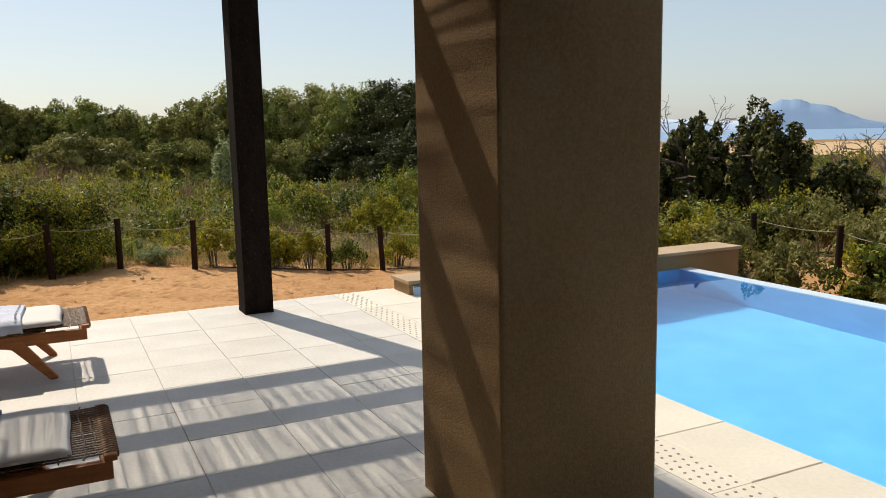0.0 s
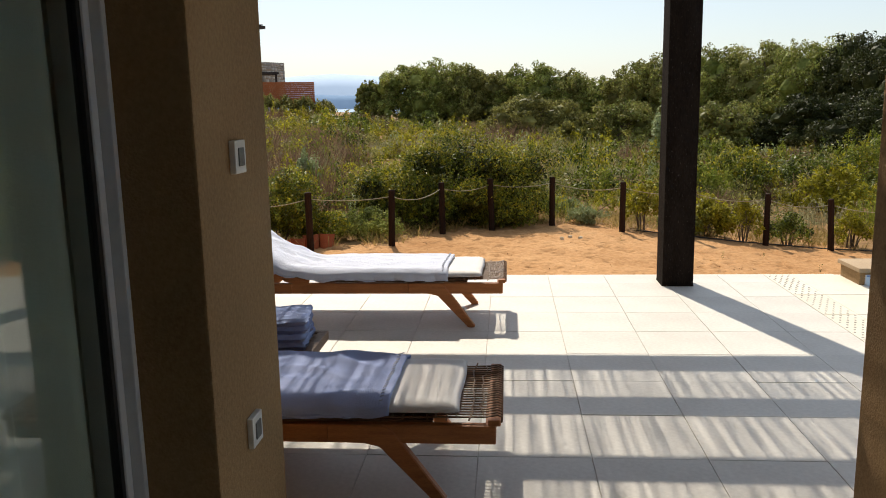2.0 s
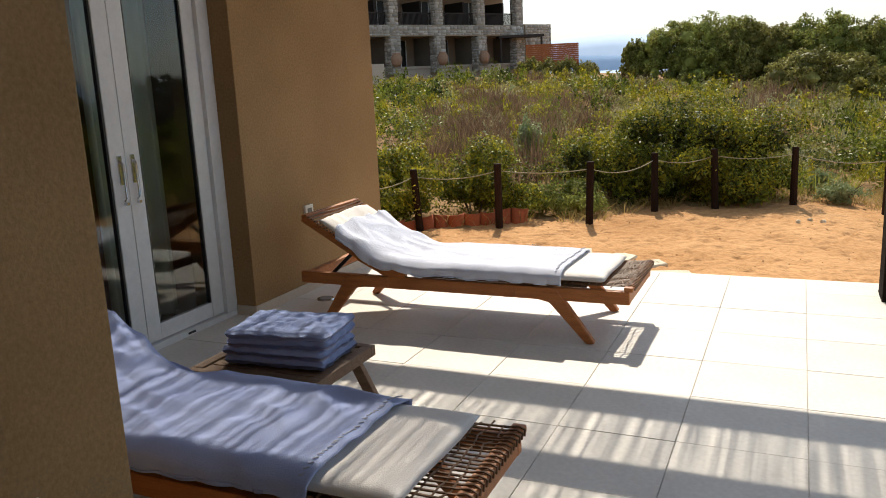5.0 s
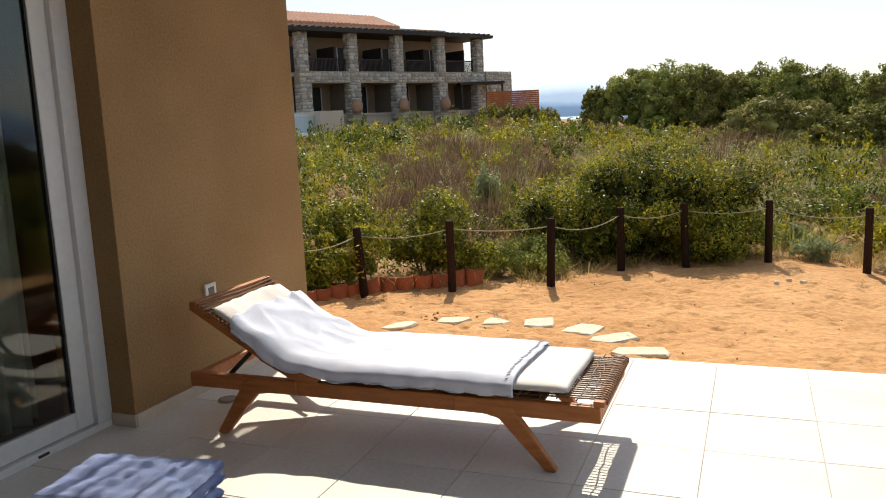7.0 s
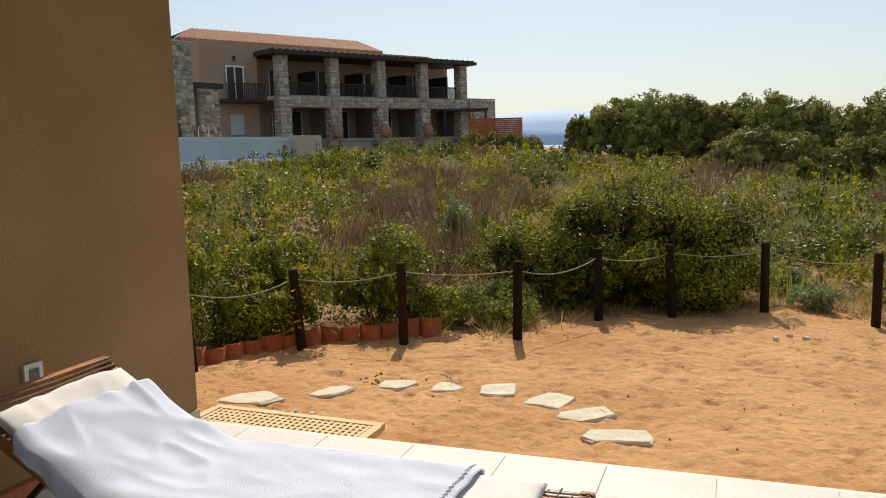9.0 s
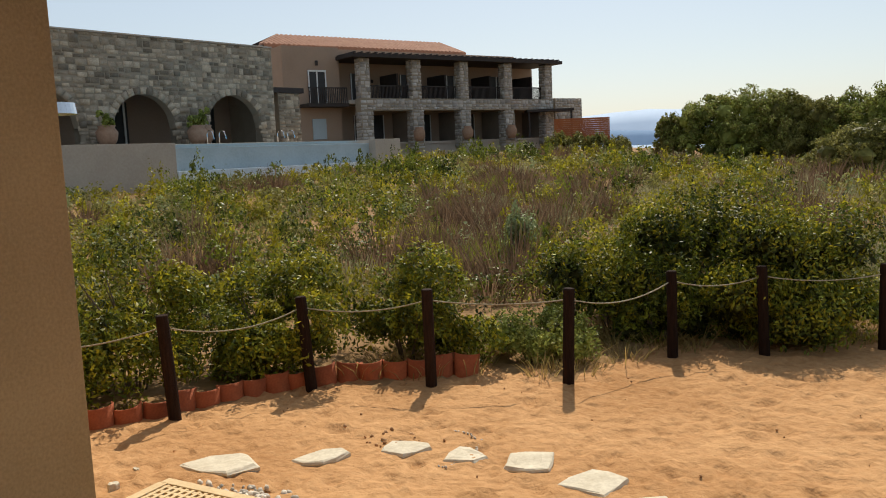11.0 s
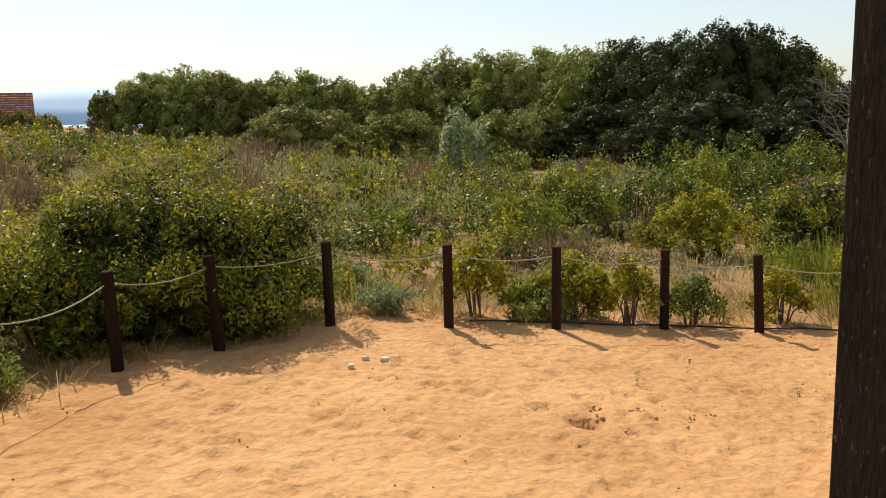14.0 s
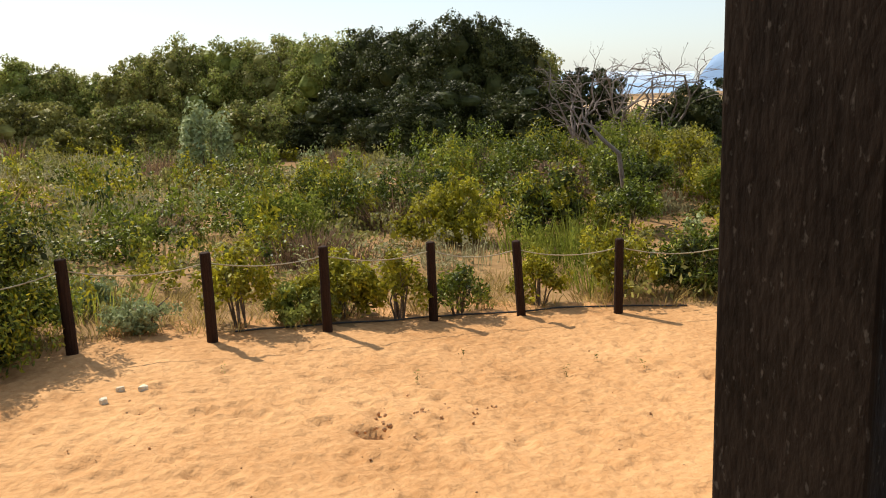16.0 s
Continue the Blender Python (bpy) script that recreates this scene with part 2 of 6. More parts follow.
def part(name, bm, material, parent, label="", smooth=False):
    return mesh_ob(name, bm, material, parent, label, smooth)


def empty(name, x=0, y=0, z=0, rz=0):
    ob = new(name)
    ob.empty_display_size = 0.1
    ob.matrix_world = pose(x, y, z, 0, 0, rz)
    return ob


def box(bm, x0, x1, y0, y1, z0, z1, bevel=0.0, m=None):
    """A box between limits, with rounded edges, added to bm."""
    r = bmesh.ops.create_cube(bm, size=1.0)
    vs = r["verts"]
    bmesh.ops.scale(bm, vec=(x1 - x0, y1 - y0, z1 - z0), verts=vs)
    bmesh.ops.translate(bm, vec=((x0 + x1) / 2, (y0 + y1) / 2, (z0 + z1) / 2), verts=vs)
    if bevel:
        es = list({e for v in vs for e in v.link_edges})
        g = bmesh.ops.bevel(bm, geom=es, offset=bevel, segments=2, profile=0.6, affect="EDGES")
        vs = list({v for f in g["faces"] for v in f.verts} | {v for v in vs if v.is_valid})
    if m is not None:
        bmesh.ops.transform(bm, matrix=m, verts=vs)
    return bm


def block(x0, x1, y0, y1, z0, z1, bevel=0.0):
    return box(bmesh.new(), x0, x1, y0, y1, z0, z1, bevel)


def tube(bm, pts, radii, sides=8, caps=True):
    """A tapered tube along a line of points."""
    pts = [Vector(p) for p in pts]
    if not hasattr(radii, "__len__"):
        radii = [radii] * len(pts)
    rings = []
    for i, p in enumerate(pts):
        d = (pts[min(i + 1, len(pts) - 1)] - pts[max(i - 1, 0)]).normalized()
        u = d.cross(Vector((0, 0, 1)) if abs(d.z) < 0.9 else Vector((1, 0, 0))).normalized()
        w = d.cross(u)
        rings.append([bm.verts.new(p + radii[i] * (math.cos(a) * u + math.sin(a) * w))
                      for a in [2 * math.pi * k / sides for k in range(sides)]])
    for a, b in zip(rings, rings[1:]):
        for k in range(sides):
            bm.faces.new((a[k], a[(k + 1) % sides], b[(k + 1) % sides], b[k]))
    if caps:
        bm.faces.new(rings[0][::-1])
        bm.faces.new(rings[-1])
    return bm


def beam(bm, a, b, w, h, bevel=0.004):
    """A squared timber from a to b, w wide across and h high."""
    a, b = Vector(a), Vector(b)
    d = b - a
    q = d.to_track_quat("X", "Z").to_matrix().to_4x4()
    return box(bm, -d.length / 2, d.length / 2, -w / 2, w / 2, -h / 2, h / 2, bevel, Matrix.Translation((a + b) / 2) @ q)


def from_arrays(name, verts, faces, material, parent=None, smooth=False):
    """A mesh out of numpy arrays of corners and of faces with equal numbers of corners."""
    k = faces.shape[1]
    me = bpy.data.meshes.new(name)
    me.vertices.add(len(verts))
    me.vertices.foreach_set("co", np.ascontiguousarray(verts, dtype=np.float32).ravel())
    me.loops.add(faces.size)
    me.loops.foreach_set("vertex_index", np.ascontiguousarray(faces, dtype=np.int32).ravel())
    me.polygons.add(len(faces))
    me.polygons.foreach_set("loop_start", np.arange(0, faces.size, k, dtype=np.int32))
    if smooth:
        me.polygons.foreach_set("use_smooth", np.ones(len(faces), dtype=bool))
    me.update(calc_edges=True)
    me.materials.append(material)
    ob = new(name, me)
    if parent:
        ob.parent = parent
    return ob


def sstep(v):
    v = np.clip(v, 0.0, 1.0)
    return v * v * (3 - 2 * v)


def ground_z(x, y):
    """Height of the ground: sand under the terrace's level, sinking to the right, rising gently to the far left."""
    x, y = np.asarray(x, float), np.asarray(y, float)
    z = -0.33 - 0.09 * sstep((y - 7.6) / 3.0) - 0.42 * sstep((x - 0.3) / 5.0) * sstep((y - 7.0) / 5.0)
    z = z - 0.30 * sstep((x - 5.5) / 3.0) * sstep((9.5 - y) / 3)
    r = np.hypot(x, y)
    left = sstep((2.0 - x) / (0.35 * np.abs(y) + 6.0))
    z = z + left * 0.036 * np.clip(r - 16, 0, 50)
    z = z + 0.10 * np.sin(x * 0.31 + 1.0) * np.sin(y * 0.23) * sstep((r - 14) / 10)
    return z - 5.0 * sstep((r - 160) / 220)


# ---- ground, sea and distance ----
POOL = (3.13, 6.40, -6.0, 7.0)


def axis_lines(lo, hi, step, far):
    a = list(np.arange(lo, hi + 1e-6, step))
    s, v = step, hi
    while v < far:
        s *= 1.16
        v += s
        a.append(v)
    s, v = step, lo
    while v > -far:
        s *= 1.16
        v -= s
        a.insert(0, v)
    return np.array(a)


gx, gy = axis_lines(-4.2, 6.2, 0.042, 700), axis_lines(7.45, 13.6, 0.042, 700)
GX, GY = np.meshgrid(gx, gy, indexing="ij")
GZ = ground_z(GX, GY)
rng = np.random.default_rng(5)
inside = sstep((GY - 7.45) / 0.3) * sstep((14 - GY) / 1.5) * sstep((GX + 5) / 1) * sstep((8 - GX) / 1)
dents = np.zeros_like(GZ)
for k in range(2600):
    cx, cy = rng.uniform(-4, 6), rng.uniform(7.5, 13.4)
    ra, sx, dep = rng.uniform(0, math.pi), rng.uniform(0.05, 0.13), rng.uniform(0.004, 0.021)
    i0, i1 = np.searchsorted(gx, (cx - 0.45, cx + 0.45))
    j0, j1 = np.searchsorted(gy, (cy - 0.45, cy + 0.45))
    dx, dy = GX[i0:i1, j0:j1] - cx, GY[i0:i1, j0:j1] - cy
    u, v = dx * math.cos(ra) + dy * math.sin(ra), -dx * math.sin(ra) + dy * math.cos(ra)
    q = (u / sx) ** 2 + (v / (sx * 0.55)) ** 2
    dents[i0:i1, j0:j1] -= dep * (np.exp(-q ** 1.6) - 0.45 * np.exp(-(np.sqrt(q) - 1.5) ** 2 * 5))
hole = 0.10 * np.exp(-((GX - 2.45) / 0.10) ** 2 - ((GY - 10.72) / 0.08) ** 2) - 0.03 * np.exp(-((GX - 2.8) / 0.3) ** 2 - ((GY - 10.85) / 0.12) ** 2)
GZ = GZ + inside * (dents - hole)
nx, ny = GX.shape
idx = np.arange(nx * ny).reshape(nx, ny)
quads = np.stack([idx[:-1, :-1], idx[1:, :-1], idx[1:, 1:], idx[:-1, 1:]], -1)
soil_y = np.interp(GX, (-60, -4.6, -3.9, -3.3, -2.4, -1.4, -0.8, 0.9, 5.2, 6.1, 8.1, 9.4, 60), (9, 8.9, 9.9, 10.9, 11.3, 11.7, 12.8, 13.9, 13.7, 13.1, 11.4, 8.8, 8))
keep = ~((GX[1:, 1:] > -2.6) & (GX[:-1, :-1] < 7.0) & (GY[1:, 1:] > -8) & (GY[:-1, :-1] < 7.0))
ground = from_arrays("ground", np.stack([GX, GY, GZ], -1).reshape(-1, 3), quads[keep], M_SAND, smooth=True)
ground.data.materials.append(M_SOIL)
ground.data.materials.append(M_STUBBLE)
wob = 0.25 * np.sin(GX * 5.1) + 0.2 * np.sin(GX * 11.7 + GY * 3)
field = (GY > soil_y + wob) & (GY > 7.6) | (GX < -6)
mid = np.where(field, 1, 0)
mid = np.where((GX > 24) & (np.abs(GY) < 80) & (GX < 150), 2, mid)
ground.data.polygons.foreach_set("material_index", mid[:-1, :-1][keep].astype(np.int32))
tagged(ground, "trodden orange sand running out into a scrub field", "ground", kind="structure")
bm = bmesh.new()
bmesh.ops.create_circle(bm, cap_ends=True, radius=4800, segments=96)
sea = mesh_ob("water", bm, M_SEA)
sea.location = (0, 0, -4.5)
tagged(sea, "calm blue sea on the horizon", "sea", kind="structure")


def ridge(name, bearing0, bearing1, dist, heights, material, label):
    """A far range of hills with a rounded crest and sloping sides."""
    bm = bmesh.new()
    n = 60
    rows = []
    for i in range(n + 1):
        s = i / n
        a = radians(bearing0 + (bearing1 - bearing0) * s)
        h = np.interp(s, np.linspace(0, 1, len(heights)), heights)
        h *= 1 + 0.10 * noise.noise(Vector((s * 9, dist * 0.01, 0))) + 0.05 * noise.noise(Vector((s * 31, dist * 0.01, 3)))
        row = []
        for d, k in ((dist, 0), (dist + h * 0.8, 0.62), (dist + h * 1.6, 1.0), (dist + h * 3.2, 0)):
            row.append(bm.verts.new((-math.sin(a) * d, math.cos(a) * d, -4.5 + h * k)))
        rows.append(row)
    for a, b in zip(rows, rows[1:]):
        for k in range(3):
            bm.faces.new((a[k], b[k], b[k + 1], a[k + 1]))
    return tagged(mesh_ob(name, bm, material, smooth=True), label, "hills", kind="structure")


ridge("backdrop_hills", 60, 4, 3600, (70, 95, 80, 60, 66, 72, 78, 60, 60), M_HAZE, "hills across the bay, tinted blue for haze")
ridge("backdrop_far_hills", 60, -12, 4200, (60, 80, 110, 130, 120, 150, 190, 150, 90, 40), M_HAZEFAR, "far mountains coloured pale for haze")
ridge("backdrop_headland", -47.3, -56.5, 3000, (15, 84, 108, 106, 98, 84, 66, 46, 30, 18, 9, 4), M_HAZE, "rounded headland rising from the sea, tinted blue for haze")
ridge("backdrop_low_hills", -20, -47, 3800, (10, 60, 90, 70, 60, 66, 50, 40), M_HAZEFAR, "low hills behind the fields, coloured pale for haze")

# ---- terrace bed, pool, house ----
bed = mesh_ob("terrace_bed", block(-2.38, 2.43, -4.0, 7.44, -0.60, -0.006), M_GROUT)
tagged(bed, "grey grouted bed under the terrace tiles", "terrace", kind="structure")
rim = mesh_ob("terrace_rim", block(-2.20, 3.03, 7.44, 7.475, -0.62, -0.004, 0.004), M_COPING)
tagged(rim, "pale stone edge of the terrace against the sand", "terrace edge", kind="structure")

pool = empty("pool", 4.6, 2.0, -1.2)
tagged(pool, "infinity pool lined with bright blue mosaic", "pool", kind="structure")
px0, px1, py0, py1 = POOL
for nm, b in (("pool_floor", (px0, px1, py0, py1, -1.30, -1.16)), ("pool_wall", (px0 - 0.14, px0, py0, py1, -1.30, -0.055)),
              ("pool_wall", (px1, px1 + 0.16, py0, py1, -1.30, -0.075)), ("pool_wall", (px0, px1, py0 - 0.2, py0, -1.30, -0.02)),
              ("pool_wall", (px0, px1, py1, py1 + 0.03, -1.30, -0.06))):
    part(nm, block(*b), M_POOL, pool)
part("overflow_edge", block(px1 - 0.004, px1 + 0.164, py0, py1, -0.074, -0.045, 0.006), M_POOLEDGE, pool, "wet pale rim of the infinity edge")
part("outer_wall", block(px1 + 0.165, px1 + 0.30, py0, py1, -1.3, -0.16), M_STUCCO, pool)
for ob in pool.children:
    ob.matrix_parent_inverse = pool.matrix_basis.inverted()
bm = bmesh.new()
bmesh.ops.create_grid(bm, x_segments=2, y_segments=2, size=0.5)
bmesh.ops.transform(bm, matrix=Matrix.Translation(((px0 + px1) / 2, (py0 + py1) / 2, -0.052)) @ Matrix.Diagonal((px1 - px0, py1 - py0, 1, 1)), verts=bm.verts)
water = mesh_ob("pool_water", bm, M_WATER)
water.visible_shadow = False
tagged(water, "clear blue pool water with faint ripples", "water", kind="structure")
coping_bed = mesh_ob("coping_bed", block(2.432, 2.985, -6.0, 7.44, -0.6, -0.03), M_GROUT)
tagged(coping_bed, "bed under the pool coping", "terrace", kind="structure")

pw = empty("pool_end_wall", 5.1, 7.18, -1.3)
tagged(pw, "low stucco wall with flat cap at the pool's end", "wall", kind="structure")
for nm, bmx, mm in (("wall_body", block(3.06, 7.35, 7.03, 7.40, -1.3, 0.105), M_STUCCO), ("wall_cap", block(3.04, 7.37, 7.0, 7.43, 0.105, 0.14, 0.006), M_CAP)):
    o = part(nm, bmx, mm, pw)
    o.matrix_parent_inverse = pw.matrix_basis.inverted()
sign = empty("depth_sign", 3.31, 7.018, 0.0)
tagged(sign, "white and blue pool depth plate on the low wall", "sign")
part("plate", block(-0.21, 0.21, 0, 0.012, -0.085, 0.085, 0.003), M_SIGN, sign)
for z in (-0.075, 0.075):
    part("border", block(-0.20, 0.20, -0.003, 0.0, z - 0.004, z + 0.004), M_SIGNBLUE, sign)
tc = bpy.data.curves.new("lettering", "FONT")
tc.body, tc.size, tc.extrude, tc.align_x, tc.align_y = "1.12m", 0.125, 0.0015, "CENTER", "CENTER"
tc.materials.append(M_SIGNBLUE)
txt = new("lettering", tc)
txt.parent = sign
txt.matrix_local = pose(0, -0.003, 0, 90, 0, 0)

# house: room one beside the camera's start, recess with the loungers, room two behind it
WALL_Z = 3.0


def wall(name, *b, mat=None, label="smooth tan stucco wall, of the villa or added out of view"):
    return tagged(mesh_ob(name, block(*b, 0.006), mat or M_STUCCO), label, "wall", kind="structure")


wall("wall_pier", -0.80, -0.53, 2.41, 3.0, -0.3, WALL_Z, label="tan stucco pier with two switches")
wall("wall_return", -2.70, -0.802, 2.80, 2.997, -0.3, WALL_Z)
wall("wall_lintel_one", -0.80, -0.53, -4.0, 2.409, 2.35, WALL_Z)
wall("wall_end", -2.70, -2.20, 5.702, 7.47, -0.6, WALL_Z, label="tan stucco end wall behind the sun lounger")
wall("wall_lintel_two", -2.70, -2.20, 3.001, 5.701, 2.32, WALL_Z)
wall("wall_gable", -8.5, -2.702, 7.27, 7.47, -0.6, WALL_Z)
wall("wall_west", -8.7, -8.502, -4.0, 7.47, -0.6, WALL_Z)
# unseen wall added to keep open light off pillar and pier
wall("shade_wall_side", 2.20, 2.40, -4.0, 0.9, -0.05, 2.745)
# unseen closing wall, made wide enough to block the sky behind
wall("added_wall_back", -8.7, 3.0, -4.3, -4.01, -0.3, WALL_Z)
inner = wall("wall_inner", -8.5, -2.702, 2.86, 3.07, -0.3, WALL_Z - 0.01, mat=M_ROOM, label="plain inner wall between the rooms")
fl = mesh_ob("floor_inside", block(-8.5, -0.72, -4.0, 2.855, -0.3, -0.004), M_ROOMFLOOR)
tagged(fl, "brown tiled floor inside the villa", "floor", kind="structure")
fl = mesh_ob("floor_inside_two", block(-8.5, -2.40, 3.08, 7.26, -0.3, -0.004), M_ROOMFLOOR)
tagged(fl, "brown tiled floor inside the villa", "floor", kind="structure")
cl = mesh_ob("ceiling", block(-8.75, -2.18, -4.3, 7.50, WALL_Z, WALL_Z + 0.2, 0.01), M_STUCCO)
tagged(cl, "flat roof slab of the villa", "roof", kind="structure")
cl = mesh_ob("ceiling_front", block(-2.179, -0.50, -4.3, 3.10, WALL_Z, WALL_Z + 0.2, 0.01), M_STUCCO)
tagged(cl, "flat roof slab of the villa", "roof", kind="structure")
skirt = mesh_ob("baseboard", block(-2.199, -2.187, 5.702, 7.47, -0.006, 0.065, 0.002), M_BASE)
tagged(skirt, "pale stone skirting along the end wall", "skirting", kind="structure")
skirt = mesh_ob("baseboard_return", block(-2.348, -2.189, 5.688, 5.700, -0.006, 0.065, 0.002), M_BASE)
tagged(skirt, "pale stone skirting on the door reveal", "skirting", kind="structure")
# unseen roof added to darken the pillar; dark timber cuts the bounce light
porch = mesh_ob("ceiling_shade", block(-0.499, 2.16, -4.3, 3.21, 2.75, 3.0, 0.01), M_DARKTIMBER)
tagged(porch, "dark timber ceiling added out of view to shade the porch", "roof", kind="structure")
# unseen extension added to hold sky light off the pier and pillar
side_roof = mesh_ob("ceiling_shade_side", block(2.161, 4.2, -4.3, 1.9, 2.752, 2.998, 0.01), M_DARKTIMBER)
tagged(side_roof, "dark timber ceiling added out of view to shade the porch", "roof", kind="structure")
pillar = mesh_ob("pillar", block(1.41, 2.11, 2.48, 3.15, -0.01, 2.749, 0.012), M_STUCCO)
tagged(pillar, "massive square tan stucco pillar on the terrace", "pillar", kind="structure")

post = empty("pergola_post", 1.612, 7.13, 0)
tagged(post, "dark brown timber post of the pergola", "post", kind="structure")
part("shaft", block(-0.12, 0.128, -0.140, 0.12, 0.012, 2.73, 0.006), M_DARKPOST, post)
part("foot_plate", block(-0.122, 0.130, -0.142, 0.122, 0.0, 0.012), M_DARKPOST, post)

# pergola: beams across, cane matting on top
perg = empty("pergola", 1.6, 3.5, 2.5)
tagged(perg, "dark timber pergola roofed with split cane", "pergola", kind="structure")
kids = []
for k in range(7):
    yf = 7.432 - 0.70 * k
    w = 0.135 if k == 0 else 0.10
    kids.append(part("cross_beam", block(-2.19, 1.72, yf - w, yf, 2.78, 2.97, 0.006), M_DARKTIMBER, perg))
kids.append(part("main_beam", block(1.54, 1.69, 3.22, 7.40, 2.73, 2.778, 0.006), M_DARKTIMBER, perg))
crng = np.random.default_rng(11)
n = 700
cxs = np.linspace(-2.15, 1.70, n) + crng.normal(0, 0.0012, n)
sel = crng.random(n) < 0.93 + 0.03 * np.sin(cxs * 9 + 2 * np.sin(cxs * 3.1))
V, Fq = [], []
for cx in cxs[sel]:
    seg = 9
    y0 = 3.22
    ys = np.linspace(y0, 7.46 + crng.normal(0, 0.03), seg)
    wob = cx + np.cumsum(crng.normal(0, 0.0042, seg))
    r = crng.uniform(0.00205, 0.0029)
    base = len(V)
    for yy, xx in zip(ys, wob):
        zz = 2.975 + crng.normal(0, 0.002)
        V += [(xx - r, yy, zz), (xx + r, yy, zz), (xx + r * 0.4, yy, zz + 1.6 * r), (xx - r * 0.4, yy, zz + 1.6 * r)]
    for s in range(seg - 1):
        a, b = base + 4 * s, base + 4 * s + 4
        for q in range(4):
            Fq.append((a + q, a + (q + 1) % 4, b + (q + 1) % 4, b + q))
cane = from_arrays("cane_matting", np.array(V), np.array(Fq), M_CANE, perg)
tagged(cane, kind="stuff")
kids.append(cane)
for o in kids:
    o.matrix_parent_inverse = perg.matrix_basis.inverted()


# sliding glass doors
def sliding_door(name, x, y0, y1, z1, label, splits, jamb=0.055, st=0.085, rubber=0.012, pulls=True, leaf_step=0.0):
    """Two-leaf sliding door in the plane x, between y0 and y1; splits: (lo, hi) of each leaf."""
    d = empty(name, x, (y0 + y1) / 2, 0)
    tagged(d, label, "sliding door", kind="structure")
    made = []
    made.append(part("track", block(x - 0.09, x + 0.05, y0, y1, -0.002, 0.035, 0.004), M_ALU, d))
    made.append(part("head", block(x - 0.09, x + 0.05, y0, y1, z1 - 0.05, z1, 0.004), M_ALU, d))
    for a in (y0, y1 - jamb):
        made.append(part("jamb", block(x - 0.09, x + 0.05, a, a + jamb, 0.036, z1 - 0.051, 0.004), M_ALU, d))
    for i, (a, b) in enumerate(splits):
        xo = x + (0.0 if i % 2 == 0 else leaf_step)
        bm = bmesh.new()
        box(bm, xo - 0.02, xo + 0.02, a, a + st, 0.04, z1 - 0.055, 0.004)
        box(bm, xo - 0.02, xo + 0.02, b - st, b, 0.04, z1 - 0.055, 0.004)
        box(bm, xo - 0.019, xo + 0.019, a + st, b - st, 0.04, 0.135, 0.004)
        box(bm, xo - 0.019, xo + 0.019, a + st, b - st, z1 - 0.135, z1 - 0.055, 0.004)
        leaf = part("leaf_frame", bm, M_ALU, d)
        made.append(leaf)
        bm = bmesh.new()
        for q0, q1, r0, r1 in ((a + st, a + st + rubber, 0.135, z1 - 0.135), (b - st - rubber, b - st, 0.135, z1 - 0.135)):
            box(bm, xo - 0.014, xo + 0.014, q0, q1, r0, r1)
        made.append(part("gasket", bm, M_GASKET, d))
        gl = part("pane", block(xo - 0.004, xo + 0.004, a + st + rubber, b - st - rubber, 0.135, z1 - 0.135), M_GLASS, d)
        gl.visible_shadow = False
        made.append(gl)
        for hy in (((b - 0.045,) if i == 0 else (a + 0.045,)) if pulls else ()):
            bm = bmesh.new()
            box(bm, xo + 0.02, xo + 0.026, hy - 0.016, hy + 0.016, 0.97, 1.13, 0.002)
            box(bm, xo + 0.026, xo + 0.05, hy - 0.008, hy + 0.008, 0.86, 0.875)
            tube(bm, [(xo + 0.03, hy, 0.88), (xo + 0.045, hy, 0.90), (xo + 0.045, hy, 1.08), (xo + 0.03, hy, 1.10)], 0.007, 8)
            made.append(part("handle", bm, M_STEEL, d, "grey pull handle"))
    for o in made:
        o.matrix_parent_inverse = d.matrix_basis.inverted()
    return d


sliding_door("door_one", -0.775, -3.2, 2.408, 2.34, "white sliding glass door with a pale curtain behind", ((0.20, 2.385), (-1.9, 0.27)), 0.022, 0.03, 0.018, False, -0.045)
sliding_door("door_two", -2.40, 3.02, 5.70, 2.31, "white two-leaf sliding glass door onto the terrace", ((3.16, 4.928), (4.932, 5.60)), 0.10, 0.105)
slot = mesh_ob("drain_slot", block(-2.349, -2.343, 5.22, 5.28, 0.012, 0.024), M_GASKET)
tagged(slot, "small black drain slot in the door track", "slot", kind="structure")


def curtain(name, x, y0, y1, z1, label, folds):
    V, Fq, n = [], [], folds * 8
    for i in range(n + 1):
        s = i / n
        y = y0 + (y1 - y0) * s
        w = 0.035 * math.sin(s * folds * 2 * math.pi) + 0.012 * math.sin(s * folds * 4.7 + 1)
        V += [(x + w * 1.1, y, 0.02), (x + w, y, z1 * 0.5), (x + w * 0.75, y, z1)]
    for i in range(n):
        for k in range(2):
            a = 3 * i + k
            Fq.append((a, a + 3, a + 4, a + 1))
    c = from_arrays(name, np.array(V), np.array(Fq), M_CURTAIN, smooth=True)
    md = c.modifiers.new("thickness", "SOLIDIFY")
    md.thickness = 0.004
    return tagged(c, label, "curtain")


curtain("curtain", -0.845, 0.2, 2.44, 2.4, "pale green-grey floor-length curtain behind the glass", 9)
curtain("curtain", -2.78, 5.05, 5.62, 2.4, "pale grey curtain drawn aside behind the glass", 5)


def wall_switch(name, x, y, z, label, w=0.088, h=0.092):
    s = empty(name, x, y, z)
    tagged(s, label, "switch")
    part("frame", block(0, 0.018, -w / 2, w / 2, -h / 2, h / 2, 0.003), M_PLASTIC, s)
    part("rocker", block(0.0181, 0.022, -w * 0.26, w * 0.26, -h * 0.28, h * 0.28, 0.002), M_SWITCH, s, "grey rocker")
    return s


